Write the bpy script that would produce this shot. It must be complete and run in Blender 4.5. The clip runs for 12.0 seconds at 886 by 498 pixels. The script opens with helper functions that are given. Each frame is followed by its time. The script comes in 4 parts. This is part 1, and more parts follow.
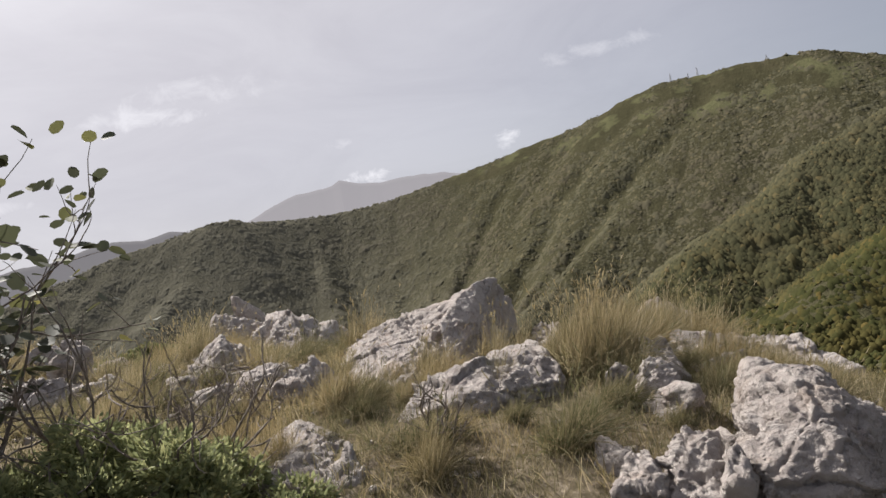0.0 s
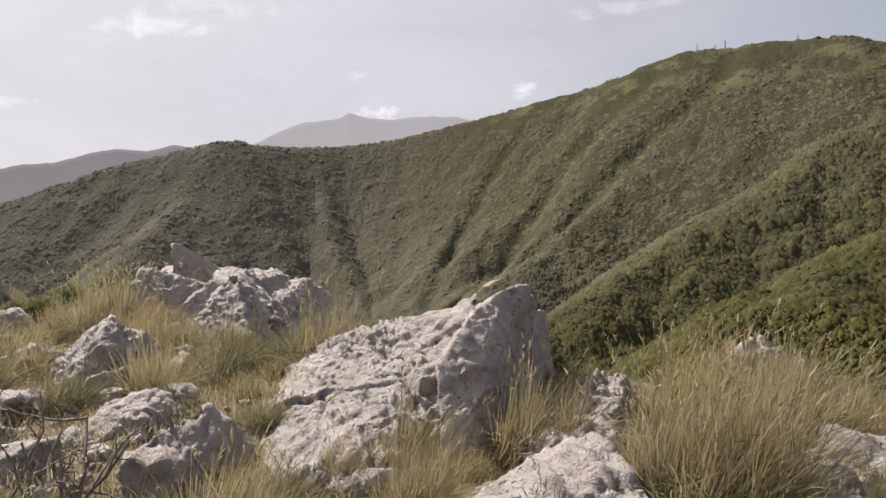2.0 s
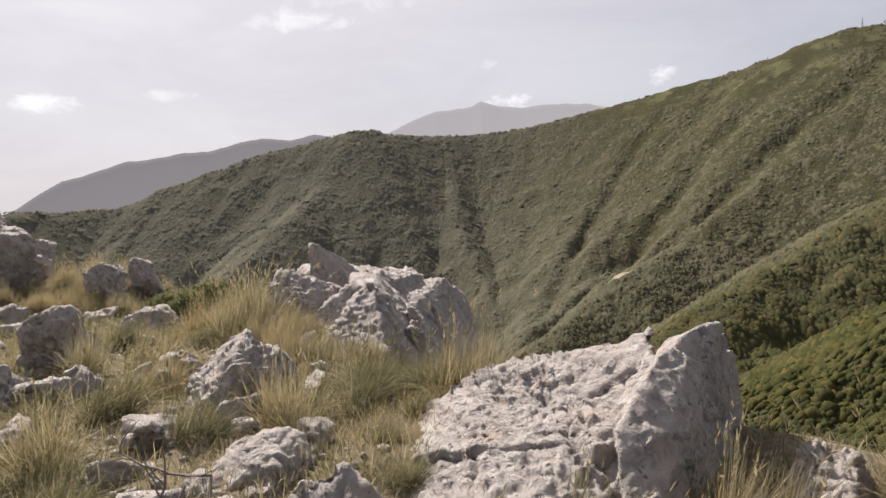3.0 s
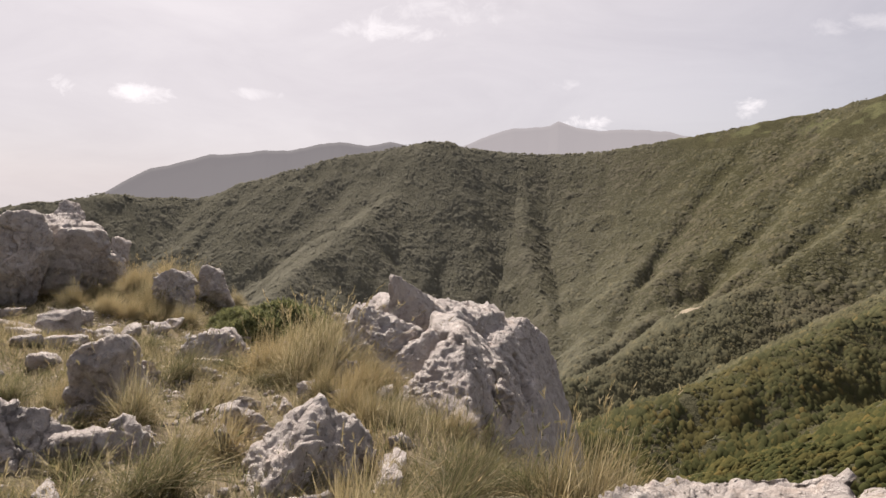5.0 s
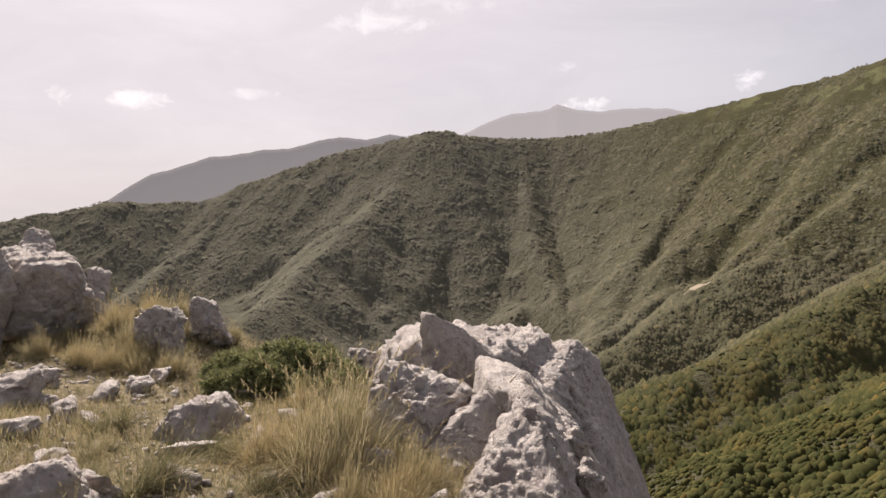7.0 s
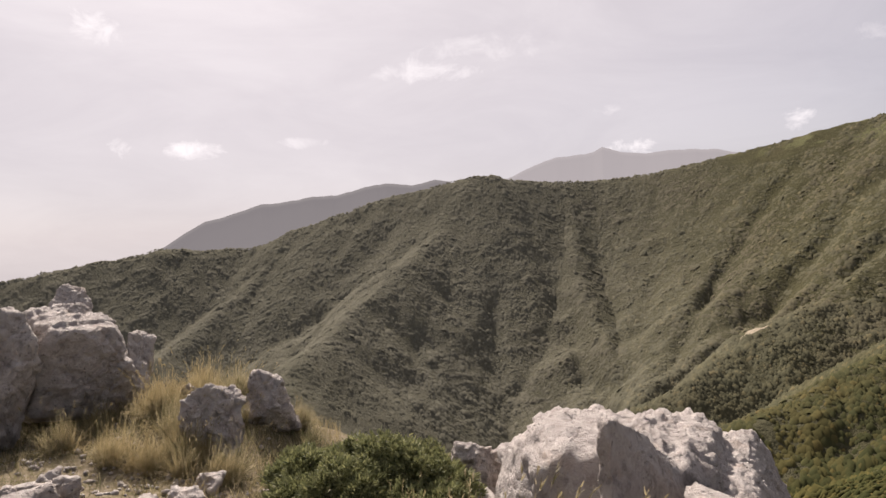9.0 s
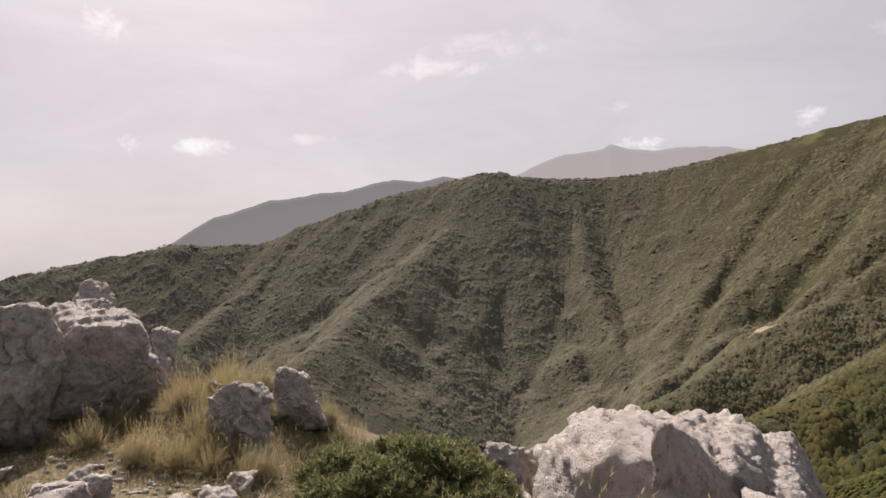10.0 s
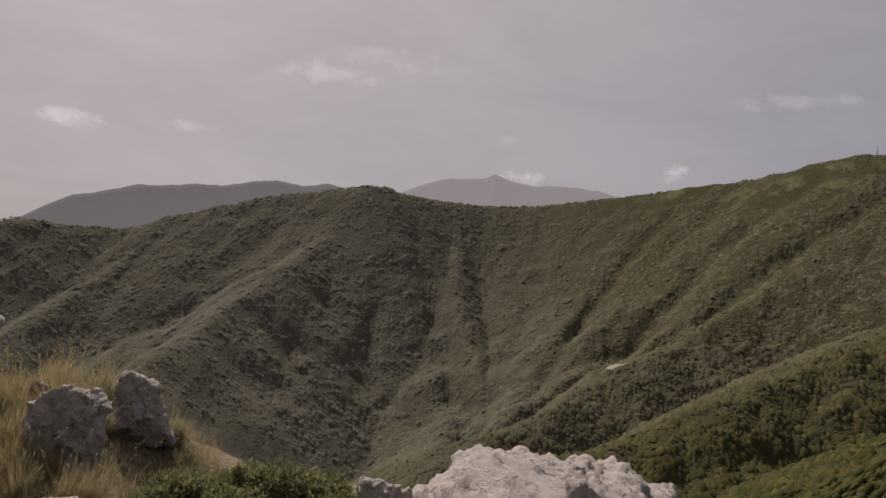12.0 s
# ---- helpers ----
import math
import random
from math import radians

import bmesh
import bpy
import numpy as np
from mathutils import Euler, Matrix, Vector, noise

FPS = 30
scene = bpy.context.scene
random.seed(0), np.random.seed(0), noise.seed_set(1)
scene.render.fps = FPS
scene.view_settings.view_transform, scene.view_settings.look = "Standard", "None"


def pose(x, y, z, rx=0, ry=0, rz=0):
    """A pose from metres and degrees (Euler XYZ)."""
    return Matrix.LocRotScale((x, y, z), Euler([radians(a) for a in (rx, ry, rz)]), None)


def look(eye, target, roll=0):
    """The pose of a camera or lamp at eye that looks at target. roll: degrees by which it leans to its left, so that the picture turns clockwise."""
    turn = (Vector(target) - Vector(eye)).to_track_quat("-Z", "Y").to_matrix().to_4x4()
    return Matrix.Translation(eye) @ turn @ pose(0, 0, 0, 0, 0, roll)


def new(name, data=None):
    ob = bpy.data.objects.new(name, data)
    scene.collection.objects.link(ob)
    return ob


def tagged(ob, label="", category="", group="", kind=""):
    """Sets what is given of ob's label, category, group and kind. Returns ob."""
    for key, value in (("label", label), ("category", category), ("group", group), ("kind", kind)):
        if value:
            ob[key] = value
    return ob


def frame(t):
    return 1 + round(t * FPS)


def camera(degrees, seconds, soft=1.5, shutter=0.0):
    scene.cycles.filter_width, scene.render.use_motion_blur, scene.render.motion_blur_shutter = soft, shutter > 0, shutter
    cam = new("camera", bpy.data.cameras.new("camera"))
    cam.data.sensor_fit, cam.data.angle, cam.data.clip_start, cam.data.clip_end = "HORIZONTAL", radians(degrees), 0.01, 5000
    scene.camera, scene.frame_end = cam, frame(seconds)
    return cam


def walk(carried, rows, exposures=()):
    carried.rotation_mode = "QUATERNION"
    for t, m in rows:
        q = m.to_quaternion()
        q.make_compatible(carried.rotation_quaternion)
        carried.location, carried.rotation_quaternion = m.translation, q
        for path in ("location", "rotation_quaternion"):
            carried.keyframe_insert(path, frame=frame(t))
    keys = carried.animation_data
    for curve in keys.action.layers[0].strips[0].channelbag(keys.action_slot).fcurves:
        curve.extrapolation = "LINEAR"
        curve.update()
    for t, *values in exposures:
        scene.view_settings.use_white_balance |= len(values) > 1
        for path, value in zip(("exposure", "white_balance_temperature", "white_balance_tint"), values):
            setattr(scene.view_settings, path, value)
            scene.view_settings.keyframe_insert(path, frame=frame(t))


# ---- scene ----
cam = camera(66.0, 12.0)
PATH = [  # seconds, place of the eye, turn in degrees
    (0.0, 0.000, 0.000, 1.550, 90.00, 9.50, 0.00),
    (0.5, -0.053, 0.505, 1.537, 88.53, 6.24, 3.26),
    (1.0, -0.109, 1.278, 1.735, 85.91, 4.55, -1.80),
    (1.5, -0.096, 1.654, 1.788, 86.56, 3.52, -3.32),
    (2.0, -0.040, 2.358, 1.781, 85.44, 2.82, 0.21),
    (2.5, -0.190, 2.792, 1.919, 83.14, 3.95, 7.92),
    (2.7, -0.255, 2.870, 1.930, 84.30, 1.90, 10.20),
    (4.3, -0.250, 3.060, 1.940, 86.50, 7.40, 16.30),
    (4.5, -0.276, 2.991, 1.951, 84.84, 4.15, 16.62),
    (5.0, -0.731, 3.686, 2.149, 86.13, -2.45, 16.83),
    (5.5, -0.838, 3.687, 2.244, 86.30, -2.21, 13.32),
    (6.0, -1.041, 4.348, 2.135, 86.20, -1.47, 18.87),
    (6.5, -1.002, 4.679, 2.338, 86.12, -0.26, 16.90),
    (6.7, -1.160, 4.820, 2.370, 85.20, 1.00, 16.90),
    (8.5, -2.551, 6.443, 2.271, 87.34, -3.47, 18.69),
    (9.0, -2.758, 6.604, 2.384, 89.03, 1.36, 20.84),
    (9.5, -2.794, 6.611, 2.360, 86.86, -1.19, 18.44),
    (10.0, -3.012, 6.636, 2.384, 88.77, 1.12, 21.48),
    (10.5, -2.931, 6.476, 2.515, 94.63, 0.74, 17.73),
    (11.0, -3.079, 6.687, 2.429, 93.59, 2.03, 21.63),
    (11.5, -3.226, 6.917, 2.344, 93.41, -0.12, 14.99),
    (12.0, -3.357, 7.152, 2.351, 90.41, -5.64, 11.27),
]
LIGHT = [(0.0, 0.42, 6250, 11), (2.0, 0.58, 6350, 12), (2.5, 0.62, 6350, 12), (4.5, 0.60, 6550, 14), (6.0, 0.65, 6650, 15), (8.5, 0.60, 6650, 16), (9.5, 0.55, 6650, 16), (10.0, 0.48, 6650, 16), (10.5, 0.15, 6700, 17), (11.0, -0.08, 6700, 17), (11.5, -0.20, 6700, 18), (12.0, -0.28, 6700, 18)]
walk(cam, [(t, pose(*p)) for t, *p in PATH], LIGHT)

# ---- light ----
SUN_AZ, SUN_EL = 41.0, 42.0  # degrees to the left of ahead, and up
world = bpy.data.worlds.new("sky")
scene.world = world
world.use_nodes = True


def tree_of(owner):
    owner.use_nodes = True
    nt = owner.node_tree
    nt.nodes.clear()
    return nt


class Nodes:
    """A short hand for building node trees."""

    def __init__(self, owner):
        self.nt = tree_of(owner)

    def add(self, kind, **values):
        n = self.nt.nodes.new(kind)
        for k, v in values.items():
            if k == "ins":
                for name, val in v.items():
                    self.put(n, name, val)
            else:
                setattr(n, k, v)
        return n

    def put(self, n, name, val):
        sock = n.inputs[name]
        if hasattr(val, "node"):
            self.nt.links.new(val, sock)
        else:
            sock.default_value = val

    def noise(self, vec, scale, detail=4.0, rough=0.55, lac=2.0, dist=0.0):
        n = self.add("ShaderNodeTexNoise", ins={"Vector": vec, "Scale": scale, "Detail": detail, "Roughness": rough, "Lacunarity": lac, "Distortion": dist})
        return n.outputs["Fac"]

    def ramp(self, fac, *stops):
        n = self.add("ShaderNodeValToRGB", ins={"Fac": fac})
        el = n.color_ramp.elements
        while len(el) < len(stops):
            el.new(0.5)
        for e, (p, c) in zip(el, stops):
            e.position = p
            e.color = (*c, 1) if len(c) == 3 else c
        return n.outputs["Color"]

    def grey(self, fac, lo, hi, a=0.0, b=1.0):
        n = self.add("ShaderNodeMapRange", ins={"Value": fac, "From Min": lo, "From Max": hi, "To Min": a, "To Max": b})
        return n.outputs["Result"]

    def mix(self, fac, a, b, how="MIX"):
        n = self.add("ShaderNodeMix", data_type="RGBA", blend_type=how)
        for idx, v in ((0, fac), (6, a), (7, b)):
            if hasattr(v, "node"):
                self.nt.links.new(v, n.inputs[idx])
            else:
                n.inputs[idx].default_value = v if idx == 0 else (*v, 1)
        return n.outputs[2]

    def math(self, how, a, b=0.0):
        n = self.add("ShaderNodeMath", operation=how)
        for idx, v in ((0, a), (1, b)):
            if hasattr(v, "node"):
                self.nt.links.new(v, n.inputs[idx])
            else:
                n.inputs[idx].default_value = v
        return n.outputs[0]


# hazy autumn sky: a clear sky veiled by thin white cloud, with small clouds low down and a wisp higher up
w = Nodes(world)
co = w.add("ShaderNodeTexCoord").outputs["Generated"]
sky = w.add("ShaderNodeTexSky", sky_type="NISHITA", sun_disc=False, sun_elevation=radians(SUN_EL), sun_rotation=radians(-SUN_AZ), altitude=900.0, dust_density=3.0)
sky_colour = w.mix(1.0, sky.outputs["Color"], (0.07, 0.07, 0.07), "MULTIPLY")
squash = w.add("ShaderNodeMapping", ins={"Vector": co, "Scale": (1.0, 1.0, 3.2)}).outputs["Vector"]
wisp = w.noise(squash, 3.1, 7.0, 0.6, 2.1, 0.6)
veil = w.grey(wisp, 0.36, 0.66)
white = w.mix(veil, (0.475, 0.455, 0.475), (0.54, 0.52, 0.535))
sa, se = radians(SUN_AZ), radians(SUN_EL)
to_sun = (-math.sin(sa) * math.cos(se), math.cos(sa) * math.cos(se), math.sin(se))
near_sun = w.add("ShaderNodeVectorMath", operation="DOT_PRODUCT", ins={0: co, 1: to_sun}).outputs["Value"]
# the haze shines on the sun's side and thins out away from it
dim = w.mix(0.5, sky_colour, (0.25, 0.237, 0.24))
hazy = w.mix(w.grey(near_sun, 0.12, 0.82, 0.0, 0.9), dim, white)
hazy = w.mix(w.math("MULTIPLY", w.math("POWER", w.math("MAXIMUM", near_sun, 0.0), 24.0), 0.9), hazy, (1.35, 1.29, 1.26))
ragged = w.noise(w.add("ShaderNodeMapping", ins={"Vector": co, "Scale": (1.0, 1.0, 1.5)}).outputs["Vector"], 23.0, 8.0, 0.64, 2.2, 0.5)
# bearing, height angle, half width, half height (degrees) and density of each cloud
CLOUDS = [(46.0, 7.2, 1.1, 0.9, 0.8), (40.6, 7.2, 2.4, 0.9, 0.8), (32.2, 8.0, 2.2, 0.5, 0.45), (23.0, 13.7, 6.5, 0.9, 0.5), (17.0, 15.3, 5.5, 1.1, 0.35), (5.4, 6.9, 1.9, 0.8, 0.95),
          (-6.8, 8.15, 1.5, 0.8, 0.8), (7.2, 10.0, 1.2, 0.5, 0.4), (47.5, 15.8, 1.9, 1.5, 0.8), (49.2, 20.3, 1.0, 2.2, 0.7), (40.9, 19.6, 1.0, 0.6, 0.5), (-15.0, 13.8, 5.0, 0.8, 0.3)]
for az, el, wide, high, dense in CLOUDS:
    a, e = radians(az), radians(el)
    mid = Vector((-math.sin(a) * math.cos(e), math.cos(a) * math.cos(e), math.sin(e)))
    side = Vector((math.cos(a), math.sin(a), 0)) / radians(wide)
    up = mid.cross(Vector((math.cos(a), math.sin(a), 0))) * -1
    up = (up if up.z > 0 else -up) / radians(high)
    off = w.add("ShaderNodeVectorMath", operation="SUBTRACT", ins={0: co, 1: mid}).outputs["Vector"]
    u = w.add("ShaderNodeVectorMath", operation="DOT_PRODUCT", ins={0: off, 1: side}).outputs["Value"]
    v = w.add("ShaderNodeVectorMath", operation="DOT_PRODUCT", ins={0: off, 1: up}).outputs["Value"]
    rr = w.math("ADD", w.math("MULTIPLY", u, u), w.math("MULTIPLY", v, v))
    body = w.math("SUBTRACT", w.math("MULTIPLY", ragged, 5.0), w.math("ADD", rr, 1.75))
    hazy = w.mix(w.grey(body, 0.0, 1.3, 0.0, dense), hazy, (0.75, 0.73, 0.735))
bg = w.add("ShaderNodeBackground", ins={"Color": hazy, "Strength": 1.0})
w.nt.links.new(bg.outputs[0], w.add("ShaderNodeOutputWorld").inputs["Surface"])

sun = new("sun", bpy.data.lights.new("sun", "SUN"))
sun.data.energy, sun.data.angle, sun.data.color = 5.9, radians(0.6), (1.0, 0.93, 0.84)
sun.matrix_world = look((0, 0, 60), (math.sin(sa) * math.cos(se), -math.cos(sa) * math.cos(se), 60 - math.sin(se)))

# ---- materials ----
def surface(name, build, rough=0.9, spec=0.2):
    m = bpy.data.materials.new(name)
    s = Nodes(m)
    pos = s.add("ShaderNodeNewGeometry").outputs["Position"]
    colour, relief, depth, dist = build(s, pos)
    bsdf = s.add("ShaderNodeBsdfPrincipled", ins={"Base Color": colour, "Roughness": rough, "Specular IOR Level": spec})
    if relief is not None:
        b = s.add("ShaderNodeBump", ins={"Height": relief, "Strength": depth, "Distance": dist})
        s.put(bsdf, "Normal", b.outputs["Normal"])
    s.nt.links.new(bsdf.outputs[0], s.add("ShaderNodeOutputMaterial").inputs["Surface"])
    return m


def leafy(name, build, through_=0.45, spec=0.25):
    m = bpy.data.materials.new(name)
    s = Nodes(m)
    pos = s.add("ShaderNodeNewGeometry").outputs["Position"]
    colour = build(s, pos)[0]
    bsdf = s.add("ShaderNodeBsdfPrincipled", ins={"Base Color": colour, "Roughness": 0.65, "Specular IOR Level": spec})
    glow = s.add("ShaderNodeBsdfTranslucent", ins={"Color": colour})
    mixer = s.add("ShaderNodeMixShader", ins={0: through_})
    s.nt.links.new(bsdf.outputs[0], mixer.inputs[1])
    s.nt.links.new(glow.outputs[0], mixer.inputs[2])
    s.nt.links.new(mixer.outputs[0], s.add("ShaderNodeOutputMaterial").inputs["Surface"])
    return m


def limestone(s, pos):
    rnd = s.add("ShaderNodeObjectInfo").outputs["Random"]
    big = s.noise(pos, 2.3, 5.0, 0.6)
    mid = s.noise(pos, 11.0, 6.0, 0.65)
    fine = s.noise(pos, 55.0, 5.0, 0.7)
    c = s.ramp(big, (0.3, (0.395, 0.345, 0.312)), (0.55, (0.485, 0.432, 0.394)), (0.75, (0.555, 0.502, 0.462)))
    c = s.mix(s.grey(mid, 0.50, 0.68, 0.0, 0.7), c, (0.59, 0.55, 0.51))  # pale lichen
    c = s.mix(s.grey(mid, 0.47, 0.34, 0.0, 0.7), c, (0.21, 0.185, 0.17))  # dark crusts
    c = s.mix(s.grey(s.noise(pos, 4.1, 4.0, 0.6), 0.56, 0.72, 0.0, 0.55), c, (0.50, 0.39, 0.31))  # rusty stain
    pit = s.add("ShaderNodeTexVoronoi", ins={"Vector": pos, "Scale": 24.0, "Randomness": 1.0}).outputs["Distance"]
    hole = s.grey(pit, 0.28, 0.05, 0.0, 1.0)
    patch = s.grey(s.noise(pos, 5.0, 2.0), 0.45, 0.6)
    # pits are darkened in the colour too, as shade in the hollows
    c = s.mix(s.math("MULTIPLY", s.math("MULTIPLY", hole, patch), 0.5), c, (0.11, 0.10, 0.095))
    c = s.mix(s.grey(rnd, 0.0, 1.0, 0.0, 0.18), c, (0.30, 0.27, 0.26))
    relief = s.math("ADD", s.math("MULTIPLY", mid, 0.45), s.math("SUBTRACT", s.math("MULTIPLY", fine, 0.45), s.math("MULTIPLY", s.math("MULTIPLY", hole, patch), 0.5)))
    return c, relief, 1.0, 0.07


def soil(s, pos):
    big = s.noise(pos, 0.9, 5.0, 0.6)
    fine = s.noise(pos, 18.0, 6.0, 0.7)
    c = s.ramp(big, (0.35, (0.12, 0.105, 0.062)), (0.5, (0.17, 0.14, 0.095)), (0.65, (0.135, 0.115, 0.068)))
    c = s.mix(s.grey(fine, 0.5, 0.7), c, (0.31, 0.26, 0.20))
    c = s.mix(s.grey(fine, 0.45, 0.3), c, (0.09, 0.082, 0.045))
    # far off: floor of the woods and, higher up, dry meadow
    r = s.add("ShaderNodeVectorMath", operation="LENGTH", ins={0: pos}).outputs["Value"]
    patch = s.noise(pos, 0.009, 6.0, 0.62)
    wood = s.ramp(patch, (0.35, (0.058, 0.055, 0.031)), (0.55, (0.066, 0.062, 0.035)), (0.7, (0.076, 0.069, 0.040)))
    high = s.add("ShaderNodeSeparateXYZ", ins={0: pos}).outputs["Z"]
    # towards the left the ground is paler and greyer: haze put into its colour
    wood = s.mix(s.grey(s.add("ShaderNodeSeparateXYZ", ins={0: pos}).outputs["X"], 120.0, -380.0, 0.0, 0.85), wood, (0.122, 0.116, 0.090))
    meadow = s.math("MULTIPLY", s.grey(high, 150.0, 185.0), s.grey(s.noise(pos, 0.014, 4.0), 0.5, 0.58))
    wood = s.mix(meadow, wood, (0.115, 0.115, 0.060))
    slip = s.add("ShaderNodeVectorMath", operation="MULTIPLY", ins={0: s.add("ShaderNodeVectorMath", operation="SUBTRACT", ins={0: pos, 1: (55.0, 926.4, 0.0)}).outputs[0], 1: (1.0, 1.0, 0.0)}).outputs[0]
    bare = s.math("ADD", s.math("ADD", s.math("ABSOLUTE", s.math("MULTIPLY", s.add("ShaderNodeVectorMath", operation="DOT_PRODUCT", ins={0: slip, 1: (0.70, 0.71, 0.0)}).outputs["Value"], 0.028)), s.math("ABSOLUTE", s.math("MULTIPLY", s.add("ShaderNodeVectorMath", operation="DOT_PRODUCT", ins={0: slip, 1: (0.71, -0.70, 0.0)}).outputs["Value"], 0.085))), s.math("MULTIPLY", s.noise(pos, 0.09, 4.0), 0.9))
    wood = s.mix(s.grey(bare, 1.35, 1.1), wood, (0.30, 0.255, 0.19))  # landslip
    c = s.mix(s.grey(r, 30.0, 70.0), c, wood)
    crowns = s.noise(pos, 0.16, 5.0, 0.68)
    mottle = s.noise(pos, 0.11, 4.0, 0.75)
    away = s.grey(r, 60.0, 120.0)
    c = s.mix(s.math("MULTIPLY", s.grey(mottle, 0.5, 0.38), s.math("MULTIPLY", away, 0.25)), c, (0.040, 0.040, 0.027))
    c = s.mix(s.math("MULTIPLY", s.grey(mottle, 0.53, 0.66), s.math("MULTIPLY", away, 0.45)), c, (0.092, 0.087, 0.052))
    height = s.math("ADD", s.math("MULTIPLY", crowns, s.math("MULTIPLY", away, 5.0)), s.math("MULTIPLY", fine, 0.025))
    return c, height, 0.7, 1.0


def foliage_far(s, pos):
    rnd = s.add("ShaderNodeNewGeometry").outputs["Random Per Island"]
    patch = s.noise(pos, 0.006, 5.0, 0.62)
    # far crowns: haze is put into this colour, so paler and greyer
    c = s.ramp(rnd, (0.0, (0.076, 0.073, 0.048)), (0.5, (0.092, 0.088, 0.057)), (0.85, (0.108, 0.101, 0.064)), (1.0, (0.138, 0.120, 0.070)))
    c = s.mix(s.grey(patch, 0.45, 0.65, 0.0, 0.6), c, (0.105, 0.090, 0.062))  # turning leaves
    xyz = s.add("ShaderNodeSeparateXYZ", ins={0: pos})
    # more of the haze goes into the colour towards the left
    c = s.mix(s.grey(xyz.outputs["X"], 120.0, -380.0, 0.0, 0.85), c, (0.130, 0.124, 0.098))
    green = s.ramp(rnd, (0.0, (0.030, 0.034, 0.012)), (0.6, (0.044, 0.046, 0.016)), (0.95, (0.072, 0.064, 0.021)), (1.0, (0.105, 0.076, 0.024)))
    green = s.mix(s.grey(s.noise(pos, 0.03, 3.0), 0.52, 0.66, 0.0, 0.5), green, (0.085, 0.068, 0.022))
    # nearer crowns leave the hazed colour for their own green
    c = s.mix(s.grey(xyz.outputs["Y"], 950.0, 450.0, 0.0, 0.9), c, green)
    return c, s.noise(pos, 0.9, 4.0, 0.7), 0.5, 0.8


def grass_blades(s, pos):
    rnd = s.add("ShaderNodeNewGeometry").outputs["Random Per Island"]
    patch = s.noise(pos, 1.3, 3.0)
    c = s.ramp(rnd, (0.0, (0.135, 0.130, 0.060)), (0.35, (0.24, 0.205, 0.110)), (0.7, (0.37, 0.31, 0.185)), (1.0, (0.50, 0.43, 0.29)))
    c = s.mix(s.grey(patch, 0.4, 0.65, 0.0, 0.7), c, (0.34, 0.26, 0.13))
    return c, None, 0, 0


def green_blades(s, pos):
    rnd = s.add("ShaderNodeNewGeometry").outputs["Random Per Island"]
    c = s.ramp(rnd, (0.0, (0.085, 0.086, 0.040)), (0.5, (0.155, 0.148, 0.072)), (0.8, (0.26, 0.22, 0.125)), (1.0, (0.40, 0.33, 0.21)))
    return c, None, 0, 0


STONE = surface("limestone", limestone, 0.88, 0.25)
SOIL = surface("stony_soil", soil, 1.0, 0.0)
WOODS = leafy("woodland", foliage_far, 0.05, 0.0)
STRAW = leafy("dry_grass", grass_blades)
GREEN = leafy("green_grass", green_blades)


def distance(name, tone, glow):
    """Far slopes whose emission stands in for the shine of the air before them."""
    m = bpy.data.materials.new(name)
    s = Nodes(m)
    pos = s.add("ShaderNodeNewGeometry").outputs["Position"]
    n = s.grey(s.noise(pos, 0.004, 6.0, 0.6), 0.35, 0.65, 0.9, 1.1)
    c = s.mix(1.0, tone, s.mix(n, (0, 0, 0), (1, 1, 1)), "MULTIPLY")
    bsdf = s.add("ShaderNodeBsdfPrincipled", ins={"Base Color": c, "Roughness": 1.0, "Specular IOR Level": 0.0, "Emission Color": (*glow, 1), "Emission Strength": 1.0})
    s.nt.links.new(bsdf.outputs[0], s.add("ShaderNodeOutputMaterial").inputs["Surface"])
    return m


# almost black slopes; their pale grey is haze put in as emission
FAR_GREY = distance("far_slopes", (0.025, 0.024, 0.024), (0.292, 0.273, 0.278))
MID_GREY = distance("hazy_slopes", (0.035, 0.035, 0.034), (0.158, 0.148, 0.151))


def bark(s, pos):
    n = s.noise(pos, 40.0, 5.0, 0.65)
    return s.ramp(n, (0.3, (0.10, 0.08, 0.065)), (0.7, (0.27, 0.23, 0.20))), n, 0.6, 0.004


def needles(s, pos):
    rnd = s.add("ShaderNodeNewGeometry").outputs["Random Per Island"]
    return s.ramp(rnd, (0.0, (0.115, 0.125, 0.060)), (0.6, (0.195, 0.205, 0.092)), (1.0, (0.33, 0.32, 0.15))), None, 0, 0


def round_leaf(s, pos):
    rnd = s.add("ShaderNodeNewGeometry").outputs["Random Per Island"]
    return s.ramp(rnd, (0.0, (0.06, 0.065, 0.045)), (0.75, (0.10, 0.11, 0.065)), (0.92, (0.20, 0.20, 0.08)), (1.0, (0.32, 0.29, 0.10))), None, 0, 0


def herb_leaf(s, pos):
    rnd = s.add("ShaderNodeNewGeometry").outputs["Random Per Island"]
    return s.ramp(rnd, (0.0, (0.19, 0.215, 0.105)), (0.6, (0.31, 0.33, 0.16)), (1.0, (0.46, 0.45, 0.22))), None, 0, 0


def steel(s, pos):
    return s.ramp(s.noise(pos, 0.5, 3.0), (0.3, (0.34, 0.34, 0.35)), (0.7, (0.5, 0.49, 0.49))), None, 0, 0


BARK = surface("bark", bark, 0.85, 0.2)
NEEDLES = leafy("needles", needles, 0.3)
LEAF = leafy("round_leaves", round_leaf, 0.25)
HERB = leafy("herb_leaves", herb_leaf, 0.5)
STEEL = surface("galvanised_steel", steel, 0.5, 0.5)

